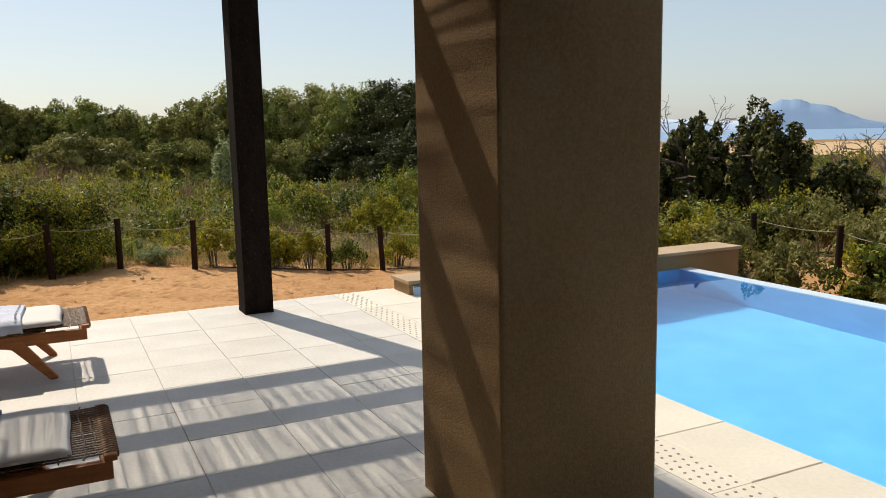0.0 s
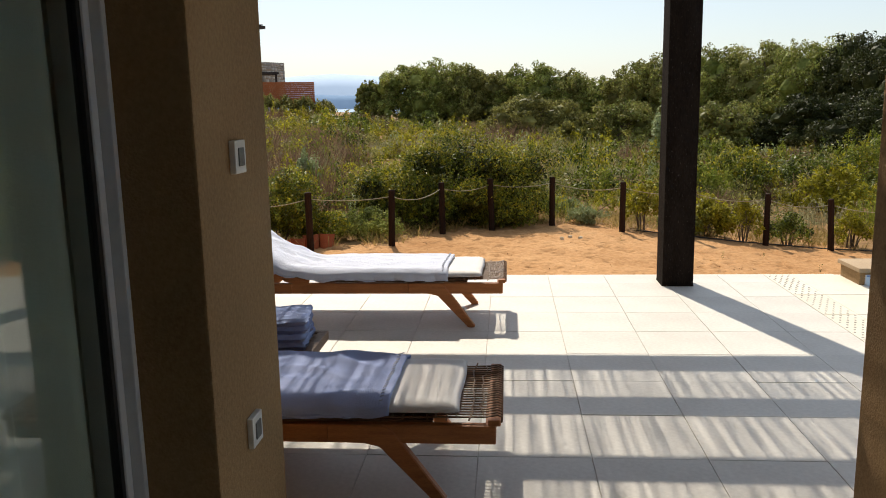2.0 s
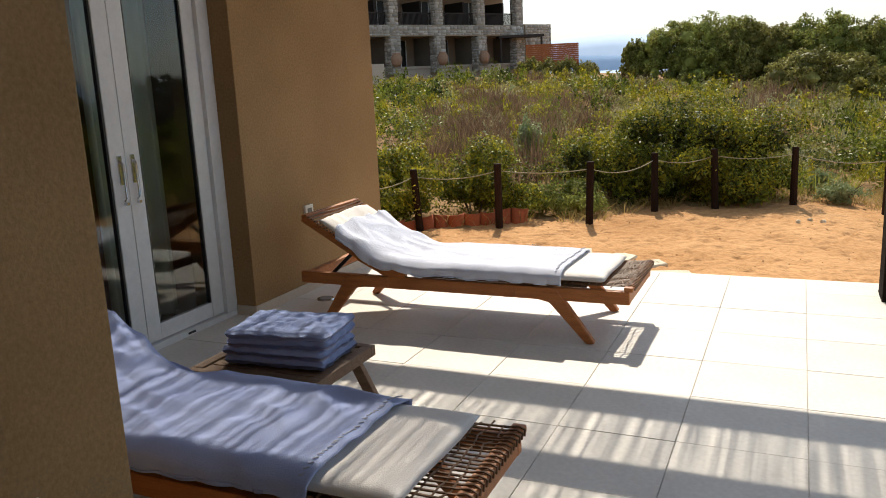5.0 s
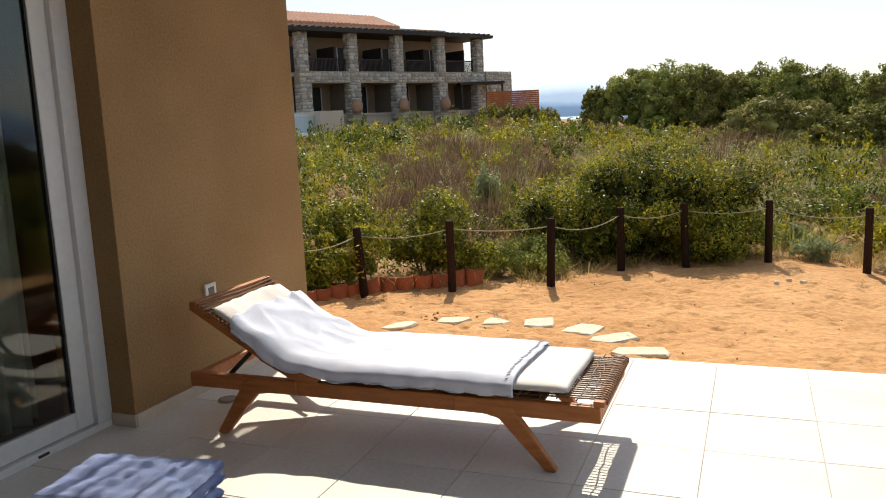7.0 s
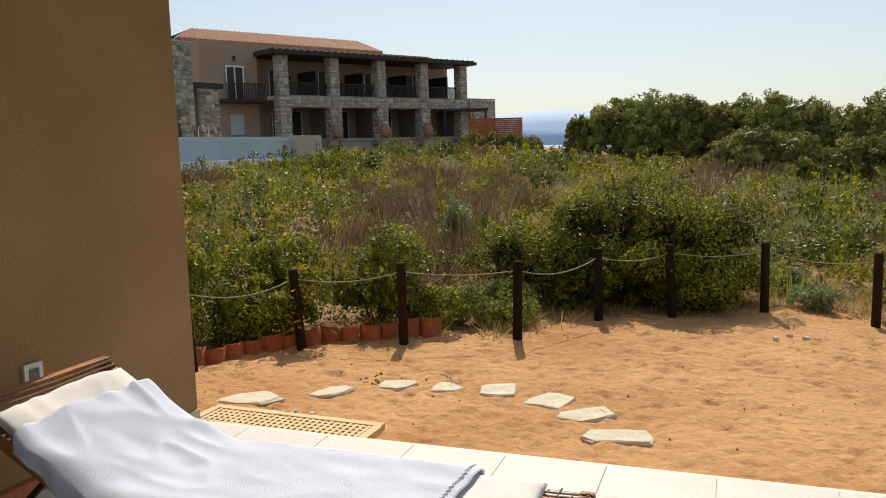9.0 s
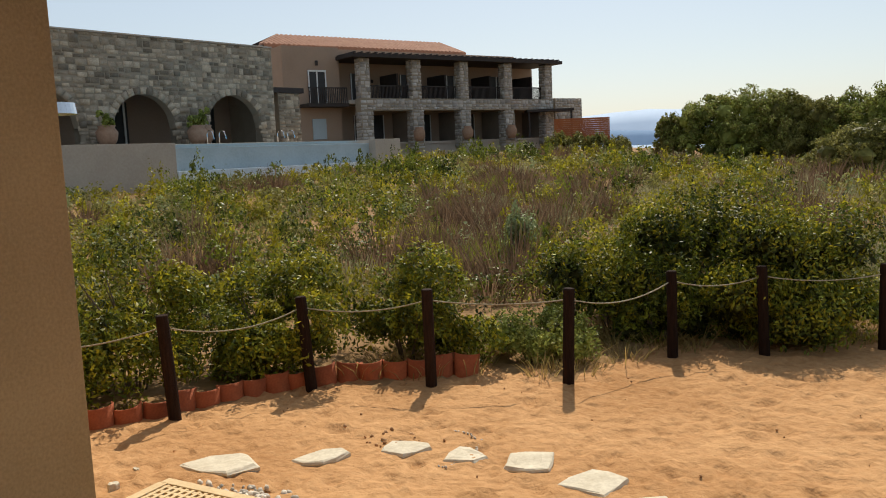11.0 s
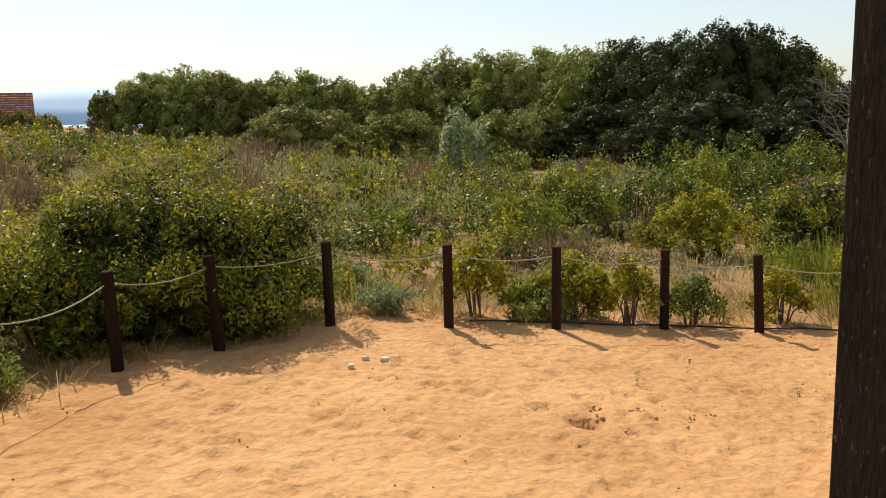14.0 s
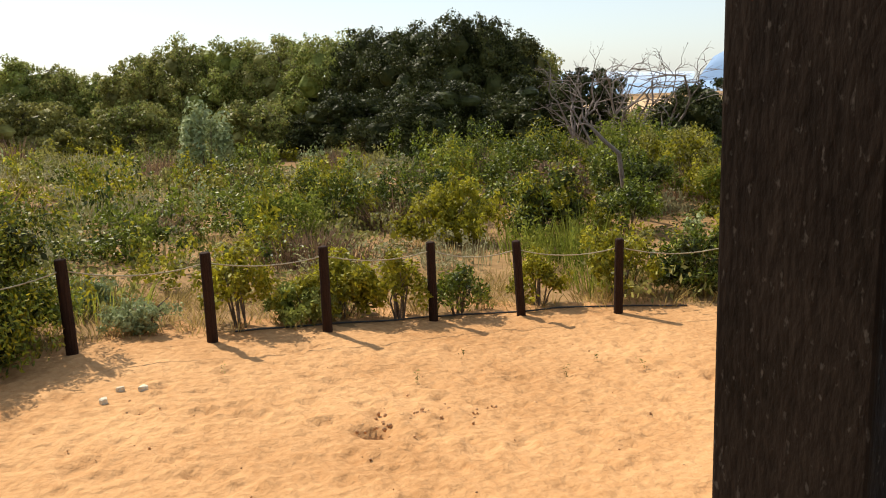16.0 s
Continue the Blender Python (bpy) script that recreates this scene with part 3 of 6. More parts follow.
wall_switch("wall_switch", -0.53, 2.69, 1.358, "white wall switch with grey rocker on the pier")
wall_switch("wall_socket", -0.53, 2.69, 0.552, "white socket plate with grey insert low on the pier")
wall_switch("wall_socket", -2.20, 6.38, 0.572, "white socket plate on the end wall behind the lounger", 0.098, 0.098)


# ---- terrace furniture ----
def profile(u):
    """Lounger's lying line: u metres from the foot; gives (x, z), curving up into the raised back."""
    if u < 1.30:
        return -u, 0.0
    steep, x, z = radians(31), -1.30, 0.0
    d = u - 1.30
    bend = min(d, 0.30)
    for k in range(15):
        a = steep * (k + 0.5) / 15 * bend / 0.30
        x, z = x - math.cos(a) * bend / 15, z + math.sin(a) * bend / 15
    d -= bend
    return x - d * math.cos(steep), z + d * math.sin(steep)


def soft_sheet(u0, u1, v0, v1, nu, nv, lift, drape, seed, wrinkle, fold_dir=0.6):
    """A cloth lying on the lounger between u0..u1 and v0..v1, with folds and with edges hanging down."""
    V = []
    for i in range(nu + 1):
        for j in range(nv + 1):
            u, v = u0 + (u1 - u0) * i / nu, v0 + (v1 - v0) * j / nv
            wav = noise.noise(Vector((u * 2.2, v * 2.6, seed))) * 0.02
            u2 = u + wav
            x, z = profile(max(u2, 0))
            over = max(-v, v - 0.64, 0.0)
            vv = min(max(v, -0.012), 0.652)
            ridge_a = noise.noise(Vector((u * 3.0 + v * fold_dir * 4, v * 7.0 - u * 2.0, seed + 5)))
            ridge_b = noise.noise(Vector((u * 9.0 + v * 6, v * 11.0, seed + 9)))
            fold = wrinkle * (0.5 + 1.1 * float(sstep((u - 1.1) / 0.5))) * (1.0 - abs(ridge_a) * 2.2 + 0.35 * ridge_b)
            edge = min(max(vv, 0), max(0.64 - vv, 0)) / 0.05
            puff = 0.0 if edge >= 1 else -0.018 * (1 - max(edge, 0)) ** 2
            zz = z + lift + fold + puff - drape * min(over / max(drape, 1e-3), 1.0) * (0.9 + 0.3 * noise.noise(Vector((u * 4, seed, 1))))
            out = 0.012 * math.sin(u * 23 + seed) * min(over / 0.05, 1.0)
            V.append((x, vv + (out if v > 0.3 else -abs(out)), zz))
    idx = np.arange((nu + 1) * (nv + 1)).reshape(nu + 1, nv + 1)
    F = np.stack([idx[:-1, :-1], idx[:-1, 1:], idx[1:, 1:], idx[1:, :-1]], -1).reshape(-1, 4)
    return np.array(V), F


def plate(outline, y0, y1, bevel=0.005):
    """A flat piece with the given outline in x and z, thick from y0 to y1, its edges eased."""
    bm = bmesh.new()
    near = [bm.verts.new((x, y0, z)) for x, z in outline]
    far = [bm.verts.new((x, y1, z)) for x, z in outline]
    bm.faces.new(near)
    bm.faces.new(far[::-1])
    for k in range(len(outline)):
        m = (k + 1) % len(outline)
        bm.faces.new((near[m], near[k], far[k], far[m]))
    bmesh.ops.recalc_face_normals(bm, faces=bm.faces)
    bmesh.ops.bevel(bm, geom=list(bm.edges), offset=bevel, segments=1, affect="EDGES")
    return bm


def sun_lounger(x, y, label):
    """Teak lounger, foot at x, near rail at y, head towards -x; the top of the rails at 0.32 m."""
    L = empty("sun_lounger", x, y, 0)
    tagged(L, label, "sun lounger", group="loungers on the terrace")
    W, top = 0.66, 0.32
    front_leg = ((-0.64, 0.309), (-0.43, 0.309), (-0.395, 0.294), (-0.187, 0.010), (-0.198, 0.001), (-0.236, 0.001), (-0.44, 0.222), (-0.50, 0.236), (-0.64, 0.240))
    rear_leg = ((-1.44, 0.309), (-1.69, 0.309), (-1.735, 0.290), (-1.916, 0.010), (-1.905, 0.001), (-1.866, 0.001), (-1.668, 0.226), (-1.60, 0.236), (-1.44, 0.240))
    for v, out in ((0.0, -0.007), (W - 0.04, 0.007)):
        part("side_rail", block(-2.06, 0.0, v, v + 0.04, top - 0.085, top - 0.012, 0.006), M_TEAK, L)
        for outline in (front_leg, rear_leg):
            part("leg", plate(outline, v + out, v + 0.04 + out), M_TEAK, L)
        bm = bmesh.new()
        rail_line = [profile(u) for u in (1.34, 1.50, 1.66, 2.11)]
        for (xa, za), (xb, zb) in zip(rail_line, rail_line[1:]):
            beam(bm, (xa + 0.012, v + 0.02, top + za - 0.012), (xb, v + 0.02, top + zb - 0.012), 0.034, 0.046, 0.004)
        part("back_rail", bm, M_TEAK, L)
        bm = bmesh.new()
        beam(bm, (-1.70, v + 0.05, top + 0.115), (-1.86, v + 0.05, top - 0.03), 0.018, 0.022, 0.003)
        part("prop", bm, M_DARKTIMBER, L, "dark metal prop of the backrest")
    for xx in (-0.02, -2.03, -0.62, -1.25):
        part("cross_rail", block(xx - 0.02, xx + 0.02, 0.04, W - 0.04, top - 0.08, top - 0.02, 0.005), M_TEAK, L)
    part("foot_rail", block(-0.03, 0.018, -0.004, W + 0.004, top - 0.012, top + 0.014, 0.006), M_TEAK, L)
    xb, zb = profile(2.09)
    part("head_rail", block(xb - 0.02, xb + 0.02, 0.0, W, top + zb - 0.02, top + zb + 0.02, 0.006), M_TEAK, L)
    # cords laid lengthwise, looped round the foot rail, and others drawn across them
    rr = random.Random(4)
    for k in range(23):
        v = 0.035 + k * (W - 0.07) / 22
        j = rr.uniform(-0.006, 0.006)
        part("cord", tube(bmesh.new(), [(0.021, v, top - 0.010), (0.024, v, top + 0.012), (0.004, v + j * 0.3, top + 0.020), (-0.034, v + j, top + 0.012),
                                        (-0.30, v - j, top + 0.006), (-0.75, v + j, top + 0.004), (-1.28, v, top + 0.006)], 0.0042, 5), M_CORD, L)
    bm = bmesh.new()
    for k in range(30):
        xx, zz = profile(0.055 + k * 0.042)
        tube(bm, [(xx + rr.uniform(-0.012, 0.012), W * q, top + zz + 0.012 + 0.006 * (-1) ** (n_ + k)) for n_, q in enumerate(np.linspace(0.02, 0.98, 12))], 0.0036, 5)
    for k in range(30):
        xx, zz = profile(1.34 + k * 0.0255)
        tube(bm, [(xx, W * q, top + zz + 0.022 + 0.003 * math.sin(q * 30 + k)) for q in np.linspace(0.0, 1.0, 7)], 0.006, 5)
    part("seat_weave", bm, M_CORD, L, "dark brown cord")
    # dark sheet added so the bright floor doesn't show between the cords
    part("gap_sheet", block(-1.26, -0.24, 0.035, W - 0.035, top - 0.012, top - 0.004), M_CORD, L, "plain dark sheet added to close the gaps between cords")
    return L


def cushion(x, y, label):
    """Thick cushion on the lounger, following its raised back."""
    top = 0.32
    V, F = soft_sheet(0.13, 1.99, 0.02, 0.64, 90, 26, 0.058, 0.0, 3.1, 0.007)
    Vb = V.copy()
    h = len(V)
    nu, nv = 90, 26
    ii, jj = np.divmod(np.arange(h), nv + 1)
    rim_d = np.minimum(np.minimum(ii / nu * 1.86, (nu - ii) / nu * 1.86), np.minimum(jj / nv, 1 - jj / nv) * 0.62)
    sq = np.sqrt(np.clip(1 - (1 - np.clip(rim_d / 0.075, 0, 1)) ** 2, 0, 1))
    base = np.array([profile(0.13 + 1.86 * i / nu)[1] for i in ii])
    V[:, 2] = base + 0.034 + (V[:, 2] - base - 0.034) * sq
    Vb[:, 2] = base + 0.034 - 0.018 * sq
    allv = np.concatenate([V, Vb])
    allf = np.concatenate([F, F[:, ::-1] + h])
    ob = from_arrays("lounger_cushion", allv, allf, M_CREAM, smooth=True)
    me = ob.data
    bmx = bmesh.new()
    bmx.from_mesh(me)
    bmesh.ops.remove_doubles(bmx, verts=bmx.verts, dist=0.0015)
    bmx.to_mesh(me)
    bmx.free()
    ob.matrix_world = pose(x, y, top)
    return tagged(ob, label, "cushion")


def lounger_towel(x, y, u0, u1, seed, label, drape, cloth, rumple=0.014):
    V, F = soft_sheet(u0, u1, -0.10, 0.70, 150, 64, 0.078, drape, seed, rumple)
    ob = from_arrays("beach_towel", V, F, cloth, smooth=True)
    md = ob.modifiers.new("thickness", "SOLIDIFY")
    md.thickness = 0.006
    ob.matrix_world = pose(x, y, 0.322)
    tagged(ob, label, "towel")
    bm = bmesh.new()
    for k in range(26):
        v = 0.02 + k * 0.024
        i = 3
        j = min(int((v + 0.10) / 0.80 * 64), 63)
        p = V[i * 65 + j]
        beam(bm, (p[0] - 0.008, p[1], p[2] + 0.004), (p[0] + 0.004, p[1] + 0.013, p[2] + 0.004), 0.004, 0.003, 0)
    tagged(part("stitched_hem", bm, M_STITCH, ob), kind="stuff")
    return ob


lounge_two = sun_lounger(0.20, 5.745, "teak lounger with woven cord, back raised, in full sun")
cushion(0.20, 5.745, "cream lounger cushion glowing in the sun")
lounger_towel(0.20, 5.745, 0.37, 1.83, 2.0, "towel in a sun-whitened tone spread rumpled over the sunlit lounger", 0.06, M_LITTOWEL)
lounge_one = sun_lounger(0.185, 3.31, "teak sun lounger with woven cord in striped pergola shade")
cushion(0.185, 3.31, "cream lounger cushion in striped shade")
lounger_towel(0.185, 3.31, 0.40, 1.90, 7.0, "towel with blue shade put into its colour, spread rumpled over the shaded lounger", 0.05, M_SHADETOWEL, 0.026)

# low side table with towels
table = empty("side_table", -1.07, 4.41, 0)
tagged(table, "low weathered wooden side table with splayed legs", "side table")
for v in (-0.265, 0.225):
    part("edge_rail", block(-0.32, 0.32, v, v + 0.04, 0.235, 0.285, 0.005), M_GREYWOOD, table)
for u in (-0.32, 0.27):
    part("end_rail", block(u, u + 0.05, -0.225, 0.225, 0.236, 0.286, 0.005), M_GREYWOOD, table)
for k in range(7):
    v = -0.215 + k * 0.0625
    part("slat", block(-0.269, 0.269, v, v + 0.055, 0.258, 0.278, 0.003), M_GREYWOOD, table)
for sx in (-1, 1):
    for sy in (-1, 1):
        bm = bmesh.new()
        beam(bm, (sx * 0.20, sy * 0.235, 0.25), (sx * 0.31, sy * 0.245, 0.02), 0.036, 0.05, 0.004)
        part("leg", bm, M_GREYWOOD, table)


def folded_towel(x, y, z, rz, w, d, h, seed):
    """A towel folded over twice: a rounded slab of layers with a soft top."""
    bm = bmesh.new()
    layers = 2
    for k in range(layers):
        t = h / layers
        r = bmesh.ops.create_grid(bm, x_segments=64, y_segments=44, size=0.5)
        top = r["verts"]
        r2 = bmesh.ops.create_grid(bm, x_segments=64, y_segments=44, size=0.5)
        bot = r2["verts"]
        for vs, s in ((top, 1), (bot, -1)):
            for v in vs:
                ex, ey = 1 - abs(v.co.x) * 2, 1 - abs(v.co.y) * 2
                rr_ = min(ex * w / 2, ey * d / 2)
                q = math.sqrt(max(0, 1 - (1 - min(rr_ / (t * 0.5), 1)) ** 2))
                nz = 0.010 * noise.noise(Vector((v.co.x * 4 + seed, v.co.y * 5, k))) + 0.006 * noise.noise(Vector((v.co.x * 11, v.co.y * 9 + seed, k + 4)))
                if s > 0 and k == layers - 1:
                    nz *= 1.3
                ox = 0.012 * noise.noise(Vector((v.co.y * 7, seed, k * 3)))
                v.co = Vector((v.co.x * w + ox, v.co.y * d + 0.008 * noise.noise(Vector((v.co.x * 8, k, seed))), k * t + t / 2 + s * q * t * 0.52 + nz * (0.4 + 0.6 * q)))
    bmesh.ops.remove_doubles(bm, verts=bm.verts, dist=0.001)
    ob = mesh_ob("folded_towel", bm, M_BLUECLOTH, smooth=True)
    ob.matrix_world = pose(x, y, z, 0, 0, rz)
    return tagged(ob, "folded blue towel stacked on the side table", "towel", group="towels on the side table")


for k in range(2):
    folded_towel(-1.04 + 0.012 * k, 4.43 + 0.008 * k, 0.288 + 0.080 * k, 4 + 4 * k, 0.49 - 0.02 * k, 0.32, 0.080, 3.0 + 2 * k)

# round floor drain near the wall
drain = empty("floor_drain", -1.97, 6.17, 0.004)
tagged(drain, "small round metal floor drain", "drain")
bm = bmesh.new()
bmesh.ops.create_cone(bm, cap_ends=True, segments=24, radius1=0.062, radius2=0.058, depth=0.006)
part("ring", bm, M_STEEL, drain)
bm = bmesh.new()
bmesh.ops.create_cone(bm, cap_ends=True, segments=24, radius1=0.044, radius2=0.044, depth=0.004)
bmesh.ops.translate(bm, vec=(0, 0, 0.004), verts=bm.verts)
part("grille", bm, M_HOLE, drain)


# ---- rope fence, clay edging, stones ----
FENCE = ((-3.80, 9.47), (-3.31, 10.50), (-2.41, 10.92), (-1.36, 11.30), (-0.74, 12.40), (0.0, 12.72), (0.95, 13.28), (2.05, 13.22),
         (3.14, 13.30), (4.33, 13.38), (5.22, 13.08), (6.08, 12.55), (7.1, 11.9), (8.1, 10.9), (8.9, 9.9), (9.32, 8.61), (9.52, 7.34), (9.6, 6.0), (9.6, 4.4))
fence = empty("rope_fence", 0.8, 12.5, -0.4)
tagged(fence, "low fence of dark timber posts strung with rope", "fence")
frng = random.Random(8)
tops = []
for k, (x, y) in enumerate(FENCE):
    z0 = float(ground_z(x, y)) - 0.03
    h = 0.83 + frng.uniform(-0.02, 0.03)
    lean = Vector((frng.uniform(-0.035, 0.035), frng.uniform(-0.02, 0.05), 0))
    bm = bmesh.new()
    r = 0.046
    pts = [(0, 0, 0), (0, 0, h * 0.5), (0, 0, h - 0.014), (0, 0, h - 0.004), (0, 0, h)]
    tube(bm, [(lean.x * p[2] / h, lean.y * p[2] / h, p[2]) for p in pts], [r * 1.04, r, r * 0.99, r * 0.93, r * 0.80], 14)
    p = part("post", bm, M_FENCE, fence)
    p.matrix_parent_inverse = fence.matrix_basis.inverted()
    p.matrix_basis = pose(x, y, z0, 0, 0, frng.uniform(0, 360))
    turned = p.matrix_basis @ Vector((lean.x, lean.y, h))
    tops.append(Vector((turned.x, turned.y, z0 + h - 0.09)))
tops.insert(0, Vector((-4.6, 8.7, 0.25)))
for a, b in zip(tops, tops[1:]):
    bm = bmesh.new()
    sag = 0.07 + frng.uniform(-0.03, 0.05)
    tube(bm, [a.lerp(b, s) - Vector((0, 0, sag * 4 * s * (1 - s))) for s in np.linspace(0, 1, 14)], 0.0058, 6)
    p = part("rope", bm, M_ROPE, fence, smooth=True)
    p.matrix_parent_inverse = fence.matrix_basis.inverted()


def clay_tile():
    """A half-round roof tile stood on end: a tapering curved shell."""
    bm = bmesh.new()
    n = 9
    rings = []
    for z, r in ((-0.12, 0.100), (0.20, 0.113)):
        for q, rad in ((0, r), (1, r - 0.014)):
            rings.append([bm.verts.new((rad * math.cos(a), rad * 0.8 * math.sin(a), z)) for a in np.linspace(math.pi, 2 * math.pi, n)])
    lo_o, lo_i, hi_o, hi_i = rings
    for k in range(n - 1):
        bm.faces.new((lo_o[k], lo_o[k + 1], hi_o[k + 1], hi_o[k]))
        bm.faces.new((lo_i[k + 1], lo_i[k], hi_i[k], hi_i[k + 1]))
        bm.faces.new((hi_o[k], hi_o[k + 1], hi_i[k + 1], hi_i[k]))
    for k in (0, n - 1):
        bm.faces.new((lo_o[k], hi_o[k], hi_i[k], lo_i[k]))
    bmesh.ops.recalc_face_normals(bm, faces=bm.faces)
    me = bpy.data.meshes.new("tile")
    bm.to_mesh(me)
    bm.free()
    me.materials.append(M_TERRA)
    me.polygons.foreach_set("use_smooth", [True] * len(me.polygons))
    return me


edging = empty("clay_edging", -2.6, 10.2, -0.3)
tagged(edging, "border of terracotta roof tiles stood on end", "border")
line = [Vector((-4.35, 8.75)), Vector((-4.02, 9.5)), Vector((-3.68, 10.3)), Vector((-3.2, 10.85)), Vector((-2.6, 11.2)), Vector((-2.2, 11.36))]
lens_ = [0]
for a, b in zip(line, line[1:]):
    lens_.append(lens_[-1] + (b - a).length)
tile_me = clay_tile()
s = 0.0
while s < lens_[-1]:
    k = max(i for i in range(len(line) - 1) if lens_[i] <= s)
    p = line[k].lerp(line[k + 1], (s - lens_[k]) / (lens_[k + 1] - lens_[k]))
    d = line[k + 1] - line[k]
    o = new("tile", tile_me)
    o.parent = edging
    o.matrix_parent_inverse = edging.matrix_basis.inverted()
    o.matrix_basis = pose(p.x, p.y, float(ground_z(p.x, p.y)) + frng.uniform(-0.075, -0.01), frng.uniform(-7, 7), frng.uniform(-6, 6), math.degrees(math.atan2(d.y, d.x)) + frng.uniform(-8, 8))
    s += 0.203


def rough_stone(name, x, y, w, d, h, rz, seed, material, sunk=0.4, n=11):
    """A split slab: uneven outline, broken edges, nearly flat top."""
    r = random.Random(seed)
    bm = bmesh.new()
    out = [(math.cos(a) * r.uniform(0.66, 1.16), math.sin(a) * r.uniform(0.66, 1.16)) for a in [2 * math.pi * (k + r.uniform(-0.25, 0.25)) / n for k in range(n)]]
    tilt = (r.uniform(-0.06, 0.06), r.uniform(-0.06, 0.06))
    rings = []
    for s, z in ((1.0, -h * 0.5), (1.03, 0.1 * h), (0.97, 0.42 * h), (0.90, 0.5 * h), (0.55, 0.52 * h)):
        ring = []
        for k, (px, py) in enumerate(out):
            j = 1 + r.uniform(-0.035, 0.035)
            ring.append(bm.verts.new((px * w / 2 * s * j, py * d / 2 * s * j, z + h * r.uniform(-0.09, 0.09) + tilt[0] * px * w / 2 + tilt[1] * py * d / 2)))
        rings.append(ring)
    for a, b in zip(rings, rings[1:]):
        for k in range(n):
            bm.faces.new((a[k], a[(k + 1) % n], b[(k + 1) % n], b[k]))
    bm.faces.new(rings[-1])
    bm.faces.new(rings[0][::-1])
    ob = mesh_ob(name, bm, material)
    ob.matrix_world = pose(x, y, float(ground_z(x, y)) + h * (0.5 - sunk), 0, 0, rz)
    return ob


for k, (x, y, w, d, rz) in enumerate(((-2.78, 8.82, 0.44, 0.36, 10), (-2.29, 9.18, 0.33, 0.22, 40), (-1.88, 9.53, 0.37, 0.26, 10), (-1.46, 9.54, 0.27, 0.24, 50),
                                      (-1.06, 9.58, 0.34, 0.32, 20), (-0.60, 9.43, 0.40, 0.26, 35), (-0.27, 9.18, 0.40, 0.28, 25), (0.0, 8.74, 0.50, 0.24, 12))):
    st = rough_stone("flagstone", x, y, w * 1.1, d * 1.12, 0.045, rz, 40 + k, M_FLAG, 0.45, 8)
    tagged(st, "rough cream limestone stepping stone in the sand", "stepping stone", group="stepping stones")
for k, (x, y, w) in enumerate(((1.15, 12.18, 0.07), (1.29, 12.12, 0.085), (1.02, 11.98, 0.075), (-3.1, 8.30, 0.08), (-3.2, 8.55, 0.05))):
    st = rough_stone("stone", x, y, w, w * 0.75, w * 0.55, k * 40, 70 + k, M_FLAG, 0.2, 9)
    tagged(st, "small pale stone lying on the sand", "stone", group="loose stones on the sand")


def scatter_stones(name, pts, material, label, cat):
    bm = bmesh.new()
    for x, y, r, q in pts:
        m = Matrix.Translation((x, y, float(ground_z(x, y)) + r * 0.2)) @ Euler((q * 3, q * 5, q * 7)).to_matrix().to_4x4() @ Matrix.Diagonal((1, 0.8, 0.6, 1))
        bmesh.ops.create_icosphere(bm, subdivisions=1, radius=r, matrix=m)
    return tagged(mesh_ob(name, bm, material, smooth=True), label, cat, kind="stuff")


pr = random.Random(3)
scatter_stones("pebbles", [(pr.gauss(-2.28, 0.18), pr.gauss(8.45, 0.10), pr.uniform(0.012, 0.032), pr.random()) for _ in range(130)], M_PEBBLE,
               "heap of mixed grey and white pebbles", "pebbles")
arc = [(-1.72 + 0.27 * math.sin(a), 9.98 - 0.38 * (1 - math.cos(a)) * 1.0, pr.uniform(0.008, 0.015), pr.random()) for a in np.linspace(-0.3, 2.4, 34)]
scatter_stones("pebble_line", [(x + pr.gauss(0, 0.012), y + pr.gauss(0, 0.012), r, q) for x, y, r, q in arc], M_PEBBLE, "curved line of tiny pale pebbles", "pebbles")
cl = [(pr.gauss(2.85, 0.27), pr.gauss(10.9, 0.10), pr.uniform(0.005, 0.022), pr.random()) for _ in range(90)]
cl += [(pr.uniform(-3.5, 5.2), pr.uniform(7.6, 12.3), pr.uniform(0.004, 0.013), pr.random()) for _ in range(260)]
cl += [(pr.gauss(-2.05, 0.14), pr.gauss(9.66, 0.10), pr.uniform(0.006, 0.022), pr.random()) for _ in range(40)]
scatter_stones("earth_clods", cl, M_CLOD, "scattered crumbs of reddish earth", "clods")

# duckboard of an outdoor shower, with its shower pole, by the house corner
duck = empty("duckboard", -2.55, 7.62, -0.2)
tagged(duck, "pale wooden shower duckboard with square holes", "duckboard")
gz0 = float(ground_z(-2.3, 7.8)) + 0.10
for a in (-0.42, 0.40):
    part("frame_bar", block(-0.62, 0.66, a - 0.03, a + 0.03, 0.0, 0.045, 0.004), M_GRATE, duck)
for a in (-0.60, 0.64):
    part("end_bar", block(a - 0.03, a + 0.03, -0.39, 0.37, 0.0, 0.045, 0.004), M_GRATE, duck)
for k in range(26):
    u = -0.55 + k * 0.0455
    part("bar", block(u - 0.011, u + 0.011, -0.39, 0.37, 0.010, 0.040), M_GRATE, duck)
for k in range(15):
    v = -0.345 + k * 0.0495
    part("cross_bar", block(-0.57, 0.61, v - 0.011, v + 0.011, 0.006, 0.038), M_GRATE, duck)
duck.matrix_world = pose(-2.10, 7.89, gz0 - 0.045, 0, 0, -2)
shower = empty("outdoor_shower", -3.24, 8.02, -0.17, -90)
tagged(shower, "chrome outdoor shower with a flat round head", "shower")
bm = bmesh.new()
tube(bm, [(0, 0, -0.3), (0, 0, 1.95), (0, 0.02, 2.03), (0, 0.07, 2.10), (0, 0.15, 2.13), (0, 0.24, 2.10), (0, 0.28, 2.04), (0, 0.28, 1.98)], 0.014, 10)
part("pipe", bm, M_STEEL, shower, smooth=True)
bm = bmesh.new()
